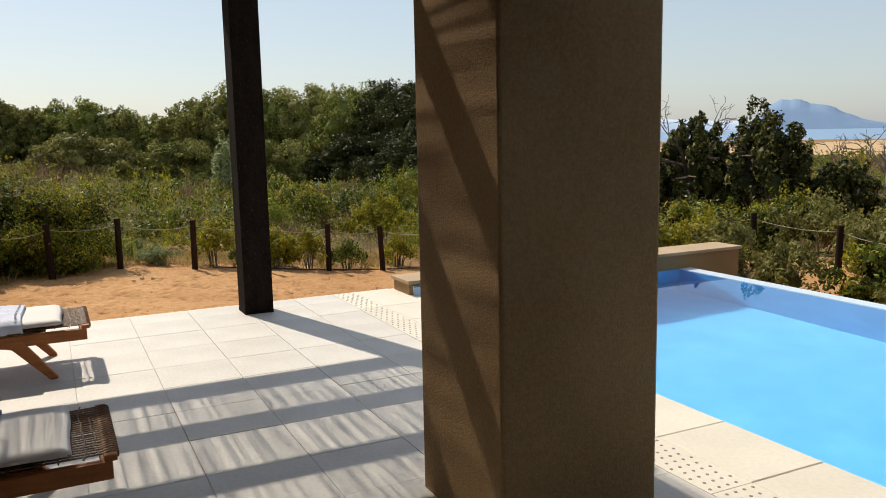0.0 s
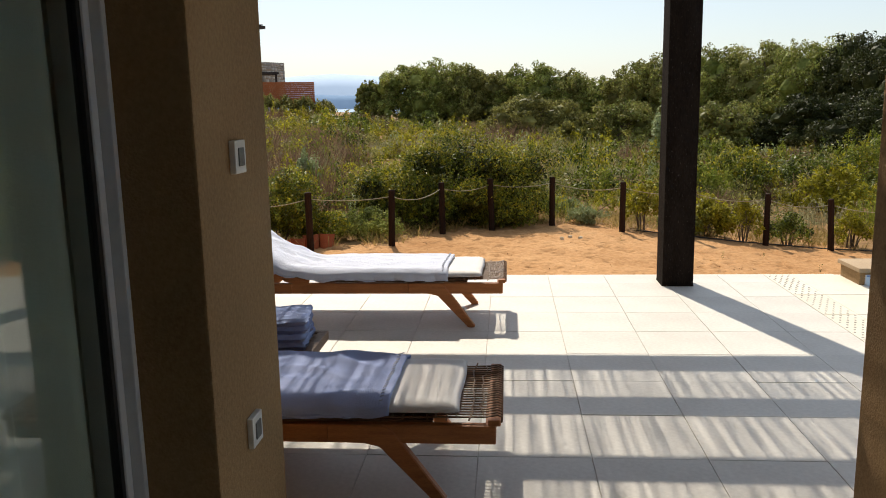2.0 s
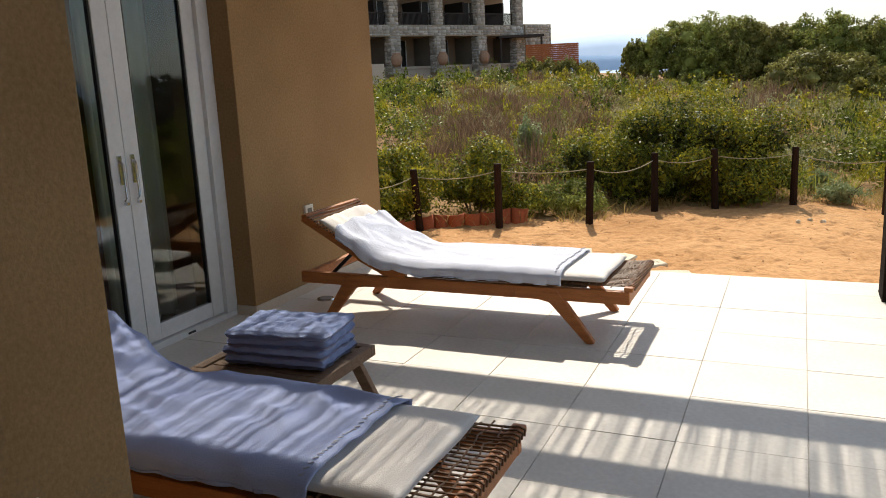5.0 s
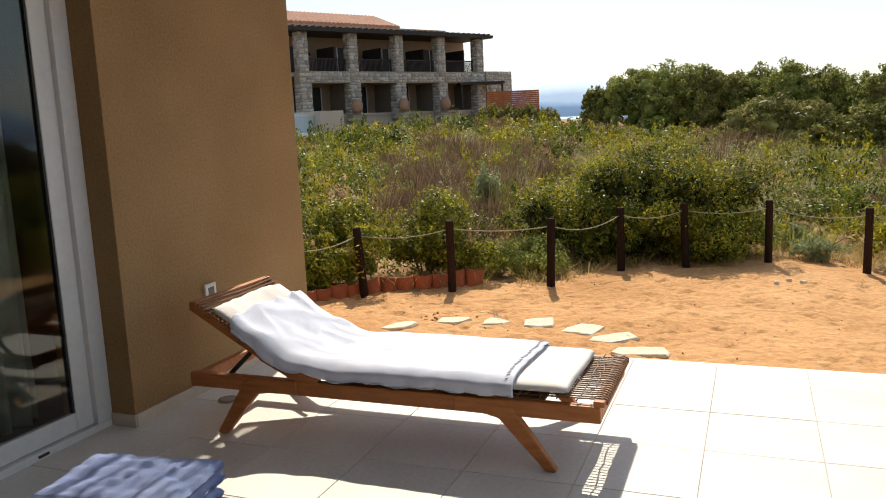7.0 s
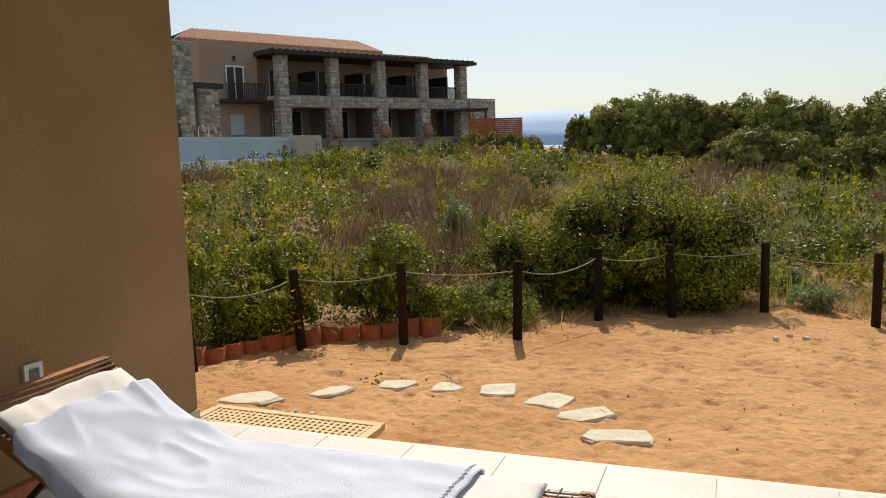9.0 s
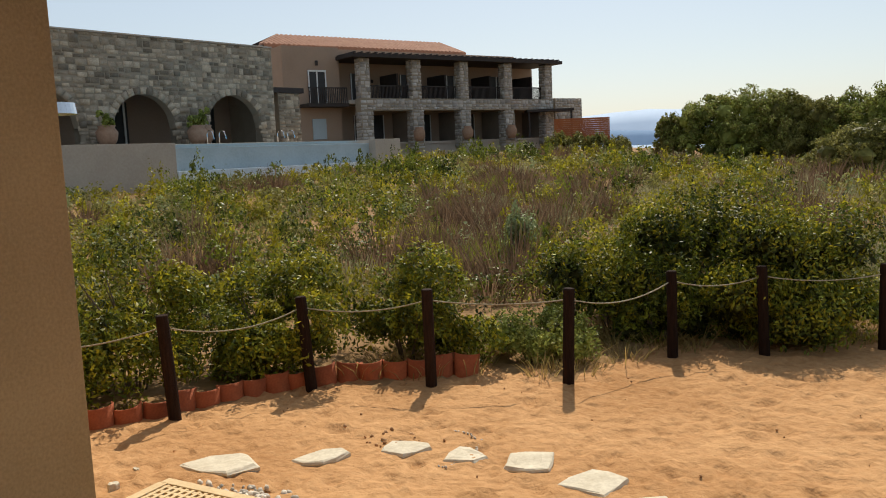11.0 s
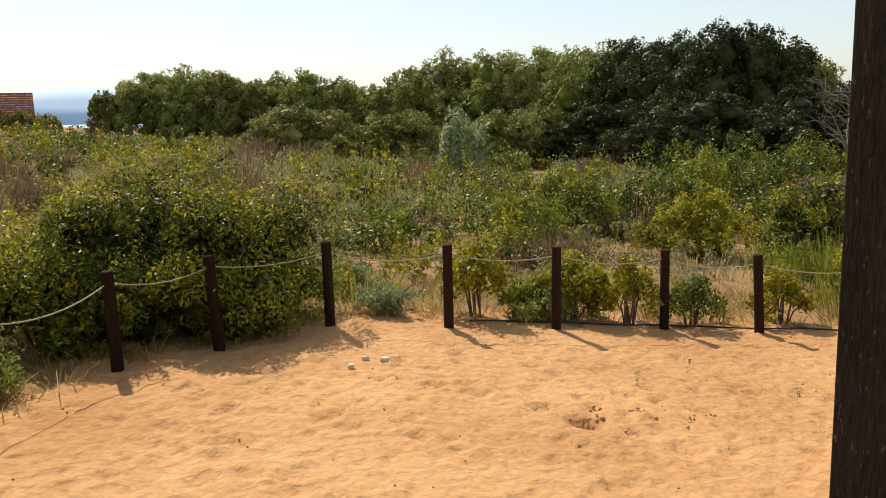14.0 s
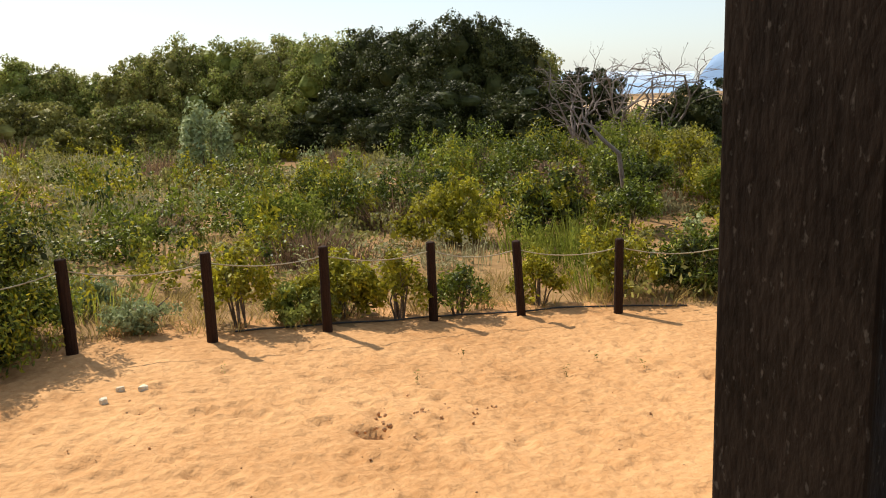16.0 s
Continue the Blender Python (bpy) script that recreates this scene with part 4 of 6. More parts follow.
bmesh.ops.create_cone(bm, cap_ends=True, segments=32, radius1=0.13, radius2=0.122, depth=0.055)
bmesh.ops.translate(bm, vec=(0, 0.28, 1.955), verts=bm.verts)
part("shower_head", bm, M_STEEL, shower)
# black irrigation hose along the fence
bm = bmesh.new()
hp = [(2.3, 13.5), (3.4, 13.55), (4.7, 13.45), (5.7, 13.05), (7.0, 12.2)]
pts = []
for a, b in zip(hp, hp[1:]):
    for s in np.linspace(0, 1, 8, endpoint=False):
        x, y = a[0] + (b[0] - a[0]) * s, a[1] + (b[1] - a[1]) * s
        x += 0.05 * noise.noise(Vector((x * 2, y * 2, 1)))
        y += 0.05 * noise.noise(Vector((x * 2, y * 2, 7)))
        pts.append((x, y, float(ground_z(x, y)) + 0.012))
hose = mesh_ob("irrigation_hose", tube(bm, pts, 0.009, 6), M_GASKET, smooth=True)
tagged(hose, "thin black irrigation hose on the sand", "hose")

# pale dead branch lying over the scrub
bm = bmesh.new()
tube(bm, [(10.18, 16.90, -0.56), (9.93, 16.80, 0.34), (9.74, 16.97, 0.57), (9.59, 17.10, 0.79)], [0.05, 0.042, 0.034, 0.028], 7)
tube(bm, [(9.59, 17.10, 0.79), (9.51, 17.17, 0.86), (9.39, 17.26, 0.84)], [0.026, 0.018, 0.008], 6)
tube(bm, [(9.59, 17.10, 0.79), (9.58, 17.10, 0.91)], [0.022, 0.008], 6)
branch = mesh_ob("dead_branch", bm, M_DEADWOOD)
tagged(branch, "pale fallen branch lying over the scrub", "branch")


# ---- plants ----
prng = np.random.default_rng(21)


def leaves(centres, outward, size, rngk, droop=0.3, aspect=0.5):
    """Small four-cornered leaves at the centres, facing roughly outward; returns corners and faces."""
    n = len(centres)
    nrm = outward + rngk.normal(0, 0.75, (n, 3))
    nrm /= np.linalg.norm(nrm, axis=1, keepdims=True) + 1e-9
    t = np.cross(nrm, rngk.normal(0, 1, (n, 3)))
    t[:, 2] += droop * rngk.random(n)
    t /= np.linalg.norm(t, axis=1, keepdims=True) + 1e-9
    b = np.cross(nrm, t)
    s = (size * rngk.uniform(0.65, 1.35, n))[:, None]
    v = np.stack([centres - t * s, centres + b * s * aspect, centres + t * s, centres - b * s * aspect], 1).reshape(-1, 3)
    return v, np.arange(4 * n).reshape(n, 4)


def lobes(n, rx, ry, rz, rngk, low=0.15):
    """Centres and sizes of foliage lobes that make an uneven dome."""
    c = []
    for _ in range(n):
        a, e = rngk.uniform(0, 2 * math.pi), math.asin(rngk.uniform(-0.1, 1.0))
        q = rngk.uniform(0.35, 0.86)
        hgt = low + (1 - low) * q * max(math.sin(e), 0) ** 0.8 if rngk.random() < 0.72 else low * rngk.uniform(0.2, 1.6)
        c.append((rx * q * math.cos(a) * math.cos(e), ry * q * math.sin(a) * math.cos(e), rz * hgt))
    return np.array(c), rngk.uniform(0.15, 0.42, n)


def sprigs(centres, outward, size, rngk, loose=0.7):
    """Three-cornered leaf tips for crowns seen from afar."""
    n = len(centres)
    nrm = outward + rngk.normal(0, loose, (n, 3))
    nrm /= np.linalg.norm(nrm, axis=1, keepdims=True) + 1e-9
    t = np.cross(nrm, rngk.normal(0, 1, (n, 3)))
    t /= np.linalg.norm(t, axis=1, keepdims=True) + 1e-9
    b = np.cross(nrm, t)
    s = (size * rngk.uniform(0.6, 1.4, n))[:, None]
    v = np.stack([centres - t * s, centres + t * s * 0.5 + b * s * 0.75, centres + t * s * 0.5 - b * s * 0.75], 1).reshape(-1, 3)
    return v, np.arange(3 * n).reshape(n, 3)


def crown_lobes(n, rx, ry, h, rngk, low):
    """Overlapping clumps over a broad dome: first an even spread over its skin, then random ones inside."""
    c, r = [], []
    for k in range(n):
        u = (k + 0.5) / n
        a = k * 2.399963 + rngk.uniform(-0.5, 0.5)
        e = math.asin(min(max(u + rngk.uniform(-0.08, 0.08), 0), 1))
        q = rngk.uniform(0.60, 0.80)
        c.append((rx * q * math.cos(a) * math.cos(e) ** 0.7, ry * q * math.sin(a) * math.cos(e) ** 0.7, h * (low + (0.80 - low) * math.sin(e) * rngk.uniform(0.9, 1.06))))
        r.append(rngk.uniform(0.20, 0.36))
    return np.array(c), np.array(r)


def crown(n, rx, ry, h, size, rngk, nlobe, low):
    """Leaf tips on the clumps of a crown, and the dense twigs and leaves within as a lumpy mass."""
    c, r = crown_lobes(nlobe, rx, ry, h, rngk, low)
    sc = np.array([rx, ry, h * 0.62])
    per = 13
    d0 = rngk.normal(0, 1, (nlobe * per, 3)) + np.array([0, 0, 0.45])
    d0 /= np.linalg.norm(d0, axis=1, keepdims=True)
    tuft_r = np.repeat(r, per) * rngk.uniform(0.20, 0.46, nlobe * per)
    tuft = np.repeat(c, per, 0) + d0 * (np.repeat(r, per) * rngk.uniform(0.70, 0.98, nlobe * per))[:, None] * sc
    w = tuft_r ** 2
    k = rngk.choice(nlobe * per, n, p=w / w.sum())
    d = rngk.normal(0, 1, (n, 3)) + 0.5 * d0[k]
    d /= np.linalg.norm(d, axis=1, keepdims=True)
    p = tuft[k] + d * (tuft_r[k] * rngk.uniform(0.45, 1.08, n))[:, None] * sc
    p[:, 2] = np.maximum(p[:, 2], 0.03)
    leaf = sprigs(p, d, np.full(n, size), rngk)
    bm = bmesh.new()
    for a, b in zip(c, r):
        got = bmesh.ops.create_icosphere(bm, subdivisions=2, radius=1.0)["verts"]
        for q in got:
            g = Vector(q.co)
            f = 0.50 * b * (1 + 0.35 * noise.noise(g * 2.3 + Vector(a)))
            q.co = Vector((a[0] + g.x * f * sc[0], a[1] + g.y * f * sc[1], max(a[2] + g.z * f * sc[2], 0.02)))
    return leaf, bm


def dome_leaves(n, rx, ry, rz, size, rngk, nlobe=14, aspect=0.5, low=0.15, clumps=None):
    c, r = clumps or lobes(nlobe, rx, ry, rz, rngk, low)
    k = rngk.integers(0, nlobe, n)
    d = rngk.normal(0, 1, (n, 3))
    d /= np.linalg.norm(d, axis=1, keepdims=True)
    d[:, 2] = np.where(d[:, 2] < -0.3, -d[:, 2], d[:, 2])
    rad = r[k] * (0.55 + 0.5 * rngk.random(n) ** 0.5)
    sc = np.array([rx, ry, rz * 0.9])
    p = c[k] + d * rad[:, None] * sc
    p[:, 2] = np.maximum(p[:, 2], 0.03)
    return leaves(p, d, np.full(n, size), rngk, aspect=aspect)


def blades(n, r, h, rngk, lean=0.35, width=0.006, spread=1.0):
    """Upright stalks fanning out of a tuft, each bent once."""
    a = rngk.uniform(0, 2 * math.pi, n)
    q = np.sqrt(rngk.random(n)) * r
    b0 = np.stack([q * np.cos(a), q * np.sin(a), np.zeros(n)], 1)
    hh = h * rngk.uniform(0.55, 1.1, n)
    out = np.stack([np.cos(a), np.sin(a), np.zeros(n)], 1) * (lean * hh * (q / r + 0.15) * spread)[:, None] + rngk.normal(0, 0.05, (n, 3)) * hh[:, None]
    mid = b0 + out * 0.35 + np.array([0, 0, 1]) * (hh * 0.55)[:, None]
    tip = b0 + out + np.array([0, 0, 1]) * hh[:, None]
    ang = rngk.uniform(0, math.pi, n)
    w = np.stack([np.cos(ang), np.sin(ang), np.zeros(n)], 1) * width
    v = np.stack([b0 - w, b0 + w, mid + w, mid - w, tip + w * 0.3, tip - w * 0.3], 1).reshape(-1, 3)
    i = np.arange(n)[:, None] * 6
    f = np.concatenate([i + np.array([[0, 1, 2, 3]]), i + np.array([[3, 2, 4, 5]])])
    return v, f


def spray(n, r, h, size, rngk, stalks=7, aspect=0.45):
    """Upright leafy shoots out of one root: leaves along each stalk, standing off to the sides."""
    a = rngk.uniform(0, 2 * math.pi, stalks)
    tip = np.stack([r * rngk.random(stalks) * np.cos(a), r * rngk.random(stalks) * np.sin(a), h * rngk.uniform(0.5, 1.0, stalks)], 1)
    k = rngk.integers(0, stalks, n)
    t = rngk.uniform(0.15, 1.0, n)
    d = rngk.normal(0, 1, (n, 3)) * np.array([1, 1, 0.5])
    d /= np.linalg.norm(d, axis=1, keepdims=True)
    p = tip[k] * np.stack([t ** 1.4, t ** 1.4, t], 1) + d * (size * 1.7 * (1.25 - 0.6 * t))[:, None]
    return leaves(p, d + np.array([0, 0, 0.5]), np.full(n, size), rngk, aspect=aspect)


def merge(parts):
    vs, fs, o = [], [], 0
    for v, f in parts:
        vs.append(v)
        fs.append(f + o)
        o += len(v)
    return np.concatenate(vs), np.concatenate(fs)


def stems(bm, rx, ry, h, rngk, n=6, r=0.012):
    for _ in range(n):
        a = rngk.uniform(0, 2 * math.pi)
        q = rngk.uniform(0.3, 0.8)
        e = Vector((rx * q * math.cos(a), ry * q * math.sin(a), h * rngk.uniform(0.5, 0.85)))
        m = e * 0.5 + Vector((0, 0, h * 0.08)) + Vector(rngk.normal(0, 0.03, 3))
        tube(bm, [(0.06 * math.cos(a), 0.06 * math.sin(a), -0.05), m, e], [r, r * 0.7, r * 0.25], 5)
    return bm


def shrub(x, y, rx, ry, h, n, size, material, label, seed, nlobe=16, low=0.15, aspect=0.40, extra=None, inner=True):
    k = np.random.default_rng(seed)
    s = empty("shrub", x, y, float(ground_z(x, y)) - 0.01)
    tagged(s, label, "shrub")
    part("trunk", stems(bmesh.new(), rx, ry, h, k, 8), M_BARK, s)
    clumps = lobes(nlobe, rx, ry, h, k, low)
    # green bushes get their inner shade painted as darker leaves
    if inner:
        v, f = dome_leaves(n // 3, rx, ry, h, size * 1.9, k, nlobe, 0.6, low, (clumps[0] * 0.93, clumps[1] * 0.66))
        from_arrays("inner_leaves", v, f, M_LEAFSHADE if material is M_LEAF else material, s)
    v, f = dome_leaves(n, rx, ry, h, size, k, nlobe, aspect, low, clumps)
    shoots, fresh = [(v, f)], []
    for q_ in range(int(14 + 26 * rx)):
        a, q = k.uniform(0, 2 * math.pi), math.sqrt(k.random()) * 0.98
        sv, sf = spray(46, 0.14, h * k.uniform(0.22, 0.50), size, k, 3)
        sv = sv + np.array([rx * q * math.cos(a), ry * q * math.sin(a), h * 0.78 * (1 - q * q) ** 0.5 * k.uniform(0.55, 1.0)])
        (fresh if extra and q_ % 2 else shoots).append((sv, sf))
    v, f = merge(shoots)
    from_arrays("foliage", v, f, material, s)
    if extra:
        fresh.append(dome_leaves(n * 2 // 5, rx, ry, h, size, k, nlobe, aspect, low, (clumps[0] * np.array([1.03, 1.03, 1.10]), clumps[1])))
        v, f = merge(fresh)
        from_arrays("young_foliage", v, f, extra, s)["label"] = "fresh yellow-green shoots"
    return s


# shrubs right behind the fence, one by one
shrub(-0.45, 13.80, 1.80, 1.20, 1.58, 37200, 0.023, M_LEAF, "large dense mastic bush behind the rope fence", 1, 27, 0.10, extra=M_LEAFYEL)
shrub(-1.50, 13.25, 0.8, 0.7, 1.15, 9300, 0.025, M_LEAF, "green bush beside the large mastic bush", 2, 16, extra=M_LEAFYEL)
shrub(-0.98, 13.00, 0.60, 0.36, 0.92, 6510, 0.023, M_LEAF, "dark leafy shrub under the large mastic bush", 31, 14, 0.08)
shrub(0.12, 13.36, 0.60, 0.34, 0.85, 5890, 0.023, M_LEAF, "dark leafy shrub under the large mastic bush", 32, 14, 0.08)
shrub(-1.91, 12.09, 0.62, 0.42, 0.55, 5580, 0.020, M_LEAFDARK, "low dark glossy shrub behind the fence", 3, 14, 0.1)
shrub(-4.72, 9.95, 0.95, 0.90, 1.25, 16275, 0.024, M_LEAF, "leafy green bush behind the clay edging", 4, 16, inner=False, extra=M_LEAFYEL)
shrub(-4.05, 10.88, 0.95, 0.75, 1.10, 16275, 0.024, M_LEAF, "leafy green bush behind the clay edging", 5, 16, inner=False, extra=M_LEAFYEL)
shrub(-3.0, 11.62, 0.90, 0.62, 0.90, 13175, 0.023, M_LEAF, "leafy green bush with yellow shoots behind the fence", 6, 15, inner=False, extra=M_LEAFYEL)
shrub(-5.99, 9.26, 0.9, 0.9, 1.3, 8060, 0.028, M_LEAF, "leafy green bush near the house corner", 7, 16)
shrub(0.61, 13.64, 0.35, 0.35, 0.60, 1500, 0.028, M_LEAF, "small green shrub at a fence post", 8, 9)
shrub(1.58, 13.79, 0.36, 0.3, 0.34, 900, 0.020, M_LEAFSILVER, "low grey-leaved shrub behind the fence", 9, 8)
shrub(1.28, 14.72, 0.4, 0.35, 0.36, 900, 0.020, M_LEAFSILVER, "low grey-leaved shrub behind the fence", 10, 8)
shrub(2.44, 13.69, 0.36, 0.36, 0.78, 900, 0.032, M_LEAFYEL, "sparse yellow-green shrub behind the fence", 11, 10, 0.42, inner=False)
shrub(3.50, 13.84, 0.52, 0.45, 0.62, 2600, 0.028, M_LEAFYEL, "bright yellow-green bush behind the fence", 12, 12)
shrub(3.09, 13.79, 0.40, 0.35, 0.40, 1200, 0.024, M_LEAFDARK, "low dark shrub behind the fence", 13, 9)
shrub(4.02, 13.60, 0.34, 0.3, 0.66, 700, 0.030, M_LEAFYEL, "sparse shrub with bare stems behind the fence", 14, 9, 0.42, inner=False)
shrub(4.72, 13.53, 0.34, 0.32, 0.50, 1100, 0.026, M_LEAF, "small green shrub behind the fence", 15, 9, 0.42, inner=False)
shrub(5.61, 13.33, 0.34, 0.32, 0.55, 1000, 0.028, M_LEAFYEL, "small yellow-green shrub behind the fence", 16, 9, 0.42, inner=False)
shrub(6.55, 13.07, 0.5, 0.42, 0.75, 1600, 0.030, M_LEAFYEL, "yellow-green shrub behind the fence", 17, 10, 0.42, inner=False)
shrub(7.44, 12.76, 0.6, 0.5, 0.8, 1900, 0.030, M_LEAF, "green shrub behind the fence", 18, 10)
shrub(6.1, 29.6, 0.7, 0.6, 2.55, 180, 0.085, M_LEAFSILVER, "tall silvery shrub standing above the scrub", 19, 14, 0.3, 0.30, inner=False)
shrub(-3.94, 16.88, 0.32, 0.3, 1.1, 1300, 0.035, M_LEAFSILVER, "narrow shrub with silvery leaves in the scrub", 20, 9)
shrub(9.88, 10.29, 0.9, 0.8, 1.1, 3200, 0.034, M_LEAF, "fresh green bush beyond the pool", 22, 14, extra=M_LEAFYEL)
shrub(11.10, 8.85, 0.8, 0.9, 1.0, 2600, 0.034, M_LEAFOLIVE, "olive-green bush beyond the pool", 23, 12)
shrub(11.32, 6.58, 0.9, 1.2, 0.9, 2600, 0.034, M_LEAFOLIVE, "olive-green bush beyond the pool", 24, 12)
shrub(8.44, 12.35, 0.9, 0.8, 1.2, 3000, 0.034, M_LEAF, "fresh green bush beyond the pool", 25, 14, extra=M_LEAFYEL)

shrub(8.9, 17.2, 0.75, 0.7, 1.35, 2200, 0.036, M_HEATHER, "brown withered bush in the scrub", 26, 12)
shrub(10.9, 17.5, 0.9, 0.8, 1.35, 2600, 0.038, M_LEAF, "green bush in the scrub", 27, 14)
shrub(12.8, 18.3, 1.0, 0.9, 1.5, 2800, 0.040, M_LEAFYEL, "tall yellow-green bush in the scrub", 28, 14, extra=M_LEAFOLIVE)
shrub(6.6, 17.0, 0.9, 0.7, 1.05, 2400, 0.036, M_LEAFYEL, "yellow-green bush in the scrub", 29, 14)
shrub(7.9, 16.2, 0.7, 0.7, 1.2, 2200, 0.036, M_LEAF, "fresh green bush in the scrub", 30, 12, extra=M_LEAFYEL)

# fresh green growth between the fence and the dark trees
for k, (x, y, r, h) in enumerate(((4.6, 18.6, 0.8, 1.0), (5.9, 19.8, 0.9, 1.2), (7.4, 19.4, 0.9, 1.3), (8.6, 20.6, 1.0, 1.4), (9.9, 19.6, 0.9, 1.3), (11.4, 20.8, 1.0, 1.4),
                                  (12.6, 20.2, 0.9, 1.3), (13.9, 19.4, 1.0, 1.4), (9.3, 15.9, 0.7, 0.9), (11.9, 16.4, 0.8, 1.0), (10.6, 22.4, 1.1, 1.5), (7.0, 22.3, 1.0, 1.3), (14.6, 21.5, 1.1, 1.5))):
    shrub(x, y, r, r * 0.9, h, int(2700 * r), 0.036, M_LEAF if k % 3 else M_GRASSGREEN, "fresh green bush in the scrub", 560 + k, 13, 0.12, extra=M_LEAFYEL if k % 2 else None, inner=False)

RIGHT = ((7.7, 9.3, 0.6, 0.9), (8.3, 8.2, 0.6, 0.8), (8.7, 9.0, 0.7, 1.0), (8.4, 7.2, 0.5, 0.7), (8.8, 6.3, 0.6, 0.8), (8.5, 5.3, 0.6, 0.8), (9.0, 4.3, 0.7, 0.9), (10.4, 7.2, 0.8, 1.1), (11.2, 9.8, 0.9, 1.2), (10.6, 11.4, 0.9, 1.1),
         (12.3, 8.0, 0.9, 1.1), (12.6, 6.0, 0.9, 1.0), (9.6, 12.8, 0.9, 1.1), (11.4, 4.2, 0.9, 1.0))
for k, (x, y, r, h) in enumerate(RIGHT):
    mm = (M_LEAF, M_LEAFOLIVE, M_LEAFYEL, M_LEAFOLIVE)[k % 4]
    shrub(x, y, r, r, h, int(2600 * r), 0.036, mm, ("fresh green bush beyond the pool", "dull olive bush beyond the pool", "yellow-green bush beyond the pool", "dull olive bush beyond the pool")[k % 4], 500 + k, 11, 0.12, extra=M_LEAFYEL if k % 2 == 0 else None)

# ---- scrub field, by kind of plant ----
def in_view_field(n, rmin, rmax, k):
    """Random spots in the scrub beyond the fence."""
    a = k.uniform(radians(-62), radians(68), n)
    r = rmin + (rmax - rmin) * k.random(n) ** 0.85
    x, y = -np.sin(a) * r + 0.8, np.cos(a) * r + 4.0
    ok = np.ones(n, bool)
    fx = np.array([p[0] for p in FENCE])
    fy = np.array([p[1] for p in FENCE])
    for i in range(n):
        if -3.8 < x[i] < 8.8:
            ok[i] = y[i] > np.interp(x[i], fx[:15], fy[:15]) + 0.95
        elif x[i] <= -3.8:
            ok[i] = y[i] > 10.0 or x[i] < -6.5
        else:
            ok[i] = x[i] > 10.0
        if x[i] < -1.9 and y[i] < 9.2:
            ok[i] = False
        if 0.2 < x[i] < 6.5 and y[i] < 15.3:
            ok[i] = ok[i] and k.random() < 0.25
    return x[ok], y[ok]


def keep_out(x, y):
    """Clear of the neighbouring buildings."""
    ok = np.ones(len(x), bool)
    for cx, cy, deg, u0, u1, v0 in ((-31.2, 56.4, 61.6, -12, 26, -6.3), (-31.1, 29.7, 77.4, -12, 20, -6.6)):
        c, s_ = math.cos(radians(deg)), math.sin(radians(deg))
        u, v = (x - cx) * c + (y - cy) * s_, -(x - cx) * s_ + (y - cy) * c
        ok &= ~((u > u0) & (u < u1) & (v > v0))
    return ok


def far_off(d, gain):
    return 1.0 + max(d - 16, 0) / gain


def bushy(n, size, r, h):
    def make(k, d):
        g = far_off(d, 26)
        rr = k.uniform(*r)
        return dome_leaves(int(n / g ** 1.35), rr, rr, k.uniform(*h), size * g, k, 7)
    return make


def weedy(n, size, r, h):
    def make(k, d):
        g = far_off(d, 26)
        return spray(int(n / g ** 1.3), k.uniform(*r), k.uniform(*h), size * g, k, 9)
    return make


def tufty(n, h, r, lean=0.5, width=0.007):
    def make(k, d):
        g = far_off(d, 22)
        return blades(int(n / g ** 1.1), k.uniform(*r), k.uniform(*h), k, lean, width * g)
    return make


# each kind of plant holds its own patches of the field: name, material, label, how common, and its makers
FLORA = (
    ("green_scrub", M_LEAF, "low green scrub bushes in the field", 0.06, (bushy(430, 0.031, (0.4, 1.1), (0.5, 1.3)), weedy(170, 0.034, (0.3, 0.5), (0.6, 1.1)))),
    ("yellow_scrub", M_LEAFYEL, "yellow-green leafy weeds in the field", 0.09, (weedy(190, 0.034, (0.25, 0.5), (0.55, 1.15)), bushy(220, 0.032, (0.3, 0.6), (0.35, 0.7)))),
    ("olive_scrub", M_LEAFOLIVE, "dull olive scrub bushes in the field", 0.10, (bushy(250, 0.035, (0.5, 1.15), (0.3, 0.75)),)),
    ("silver_scrub", M_LEAFSILVER, "silvery sage-like bushes in the field", -0.12, (bushy(210, 0.028, (0.25, 0.5), (0.3, 0.7)), weedy(150, 0.032, (0.2, 0.4), (0.6, 1.0)))),
    ("green_stalks", M_GRASSGREEN, "tall green weed stalks in the field", -0.13, (weedy(190, 0.028, (0.25, 0.45), (0.45, 0.95)), tufty(85, (0.35, 0.7), (0.25, 0.5), 0.3, 0.006))),
    ("grey_stalks", M_GRASSGREY, "grey-green lavender and grass tufts in the field", 0.03, (weedy(175, 0.024, (0.3, 0.6), (0.35, 0.75)), bushy(200, 0.024, (0.3, 0.6), (0.3, 0.6)), tufty(110, (0.3, 0.6), (0.3, 0.6), 0.3, 0.005))),
    ("heather", M_HEATHER, "brown heather tufts in the field", 0.0, (tufty(115, (0.4, 0.8), (0.35, 0.65), 0.5),)),
    ("straw", M_STRAW, "dry straw tufts in the field", -0.10, (tufty(66, (0.15, 0.38), (0.25, 0.5), 0.7, 0.005),)),
)
fk = np.random.default_rng(31)
fx_, fy_ = in_view_field(8900, 10.4, 62, fk)
clear = keep_out(fx_, fy_)
fx_, fy_ = fx_[clear], fy_[clear]
grown = [[] for _ in FLORA]
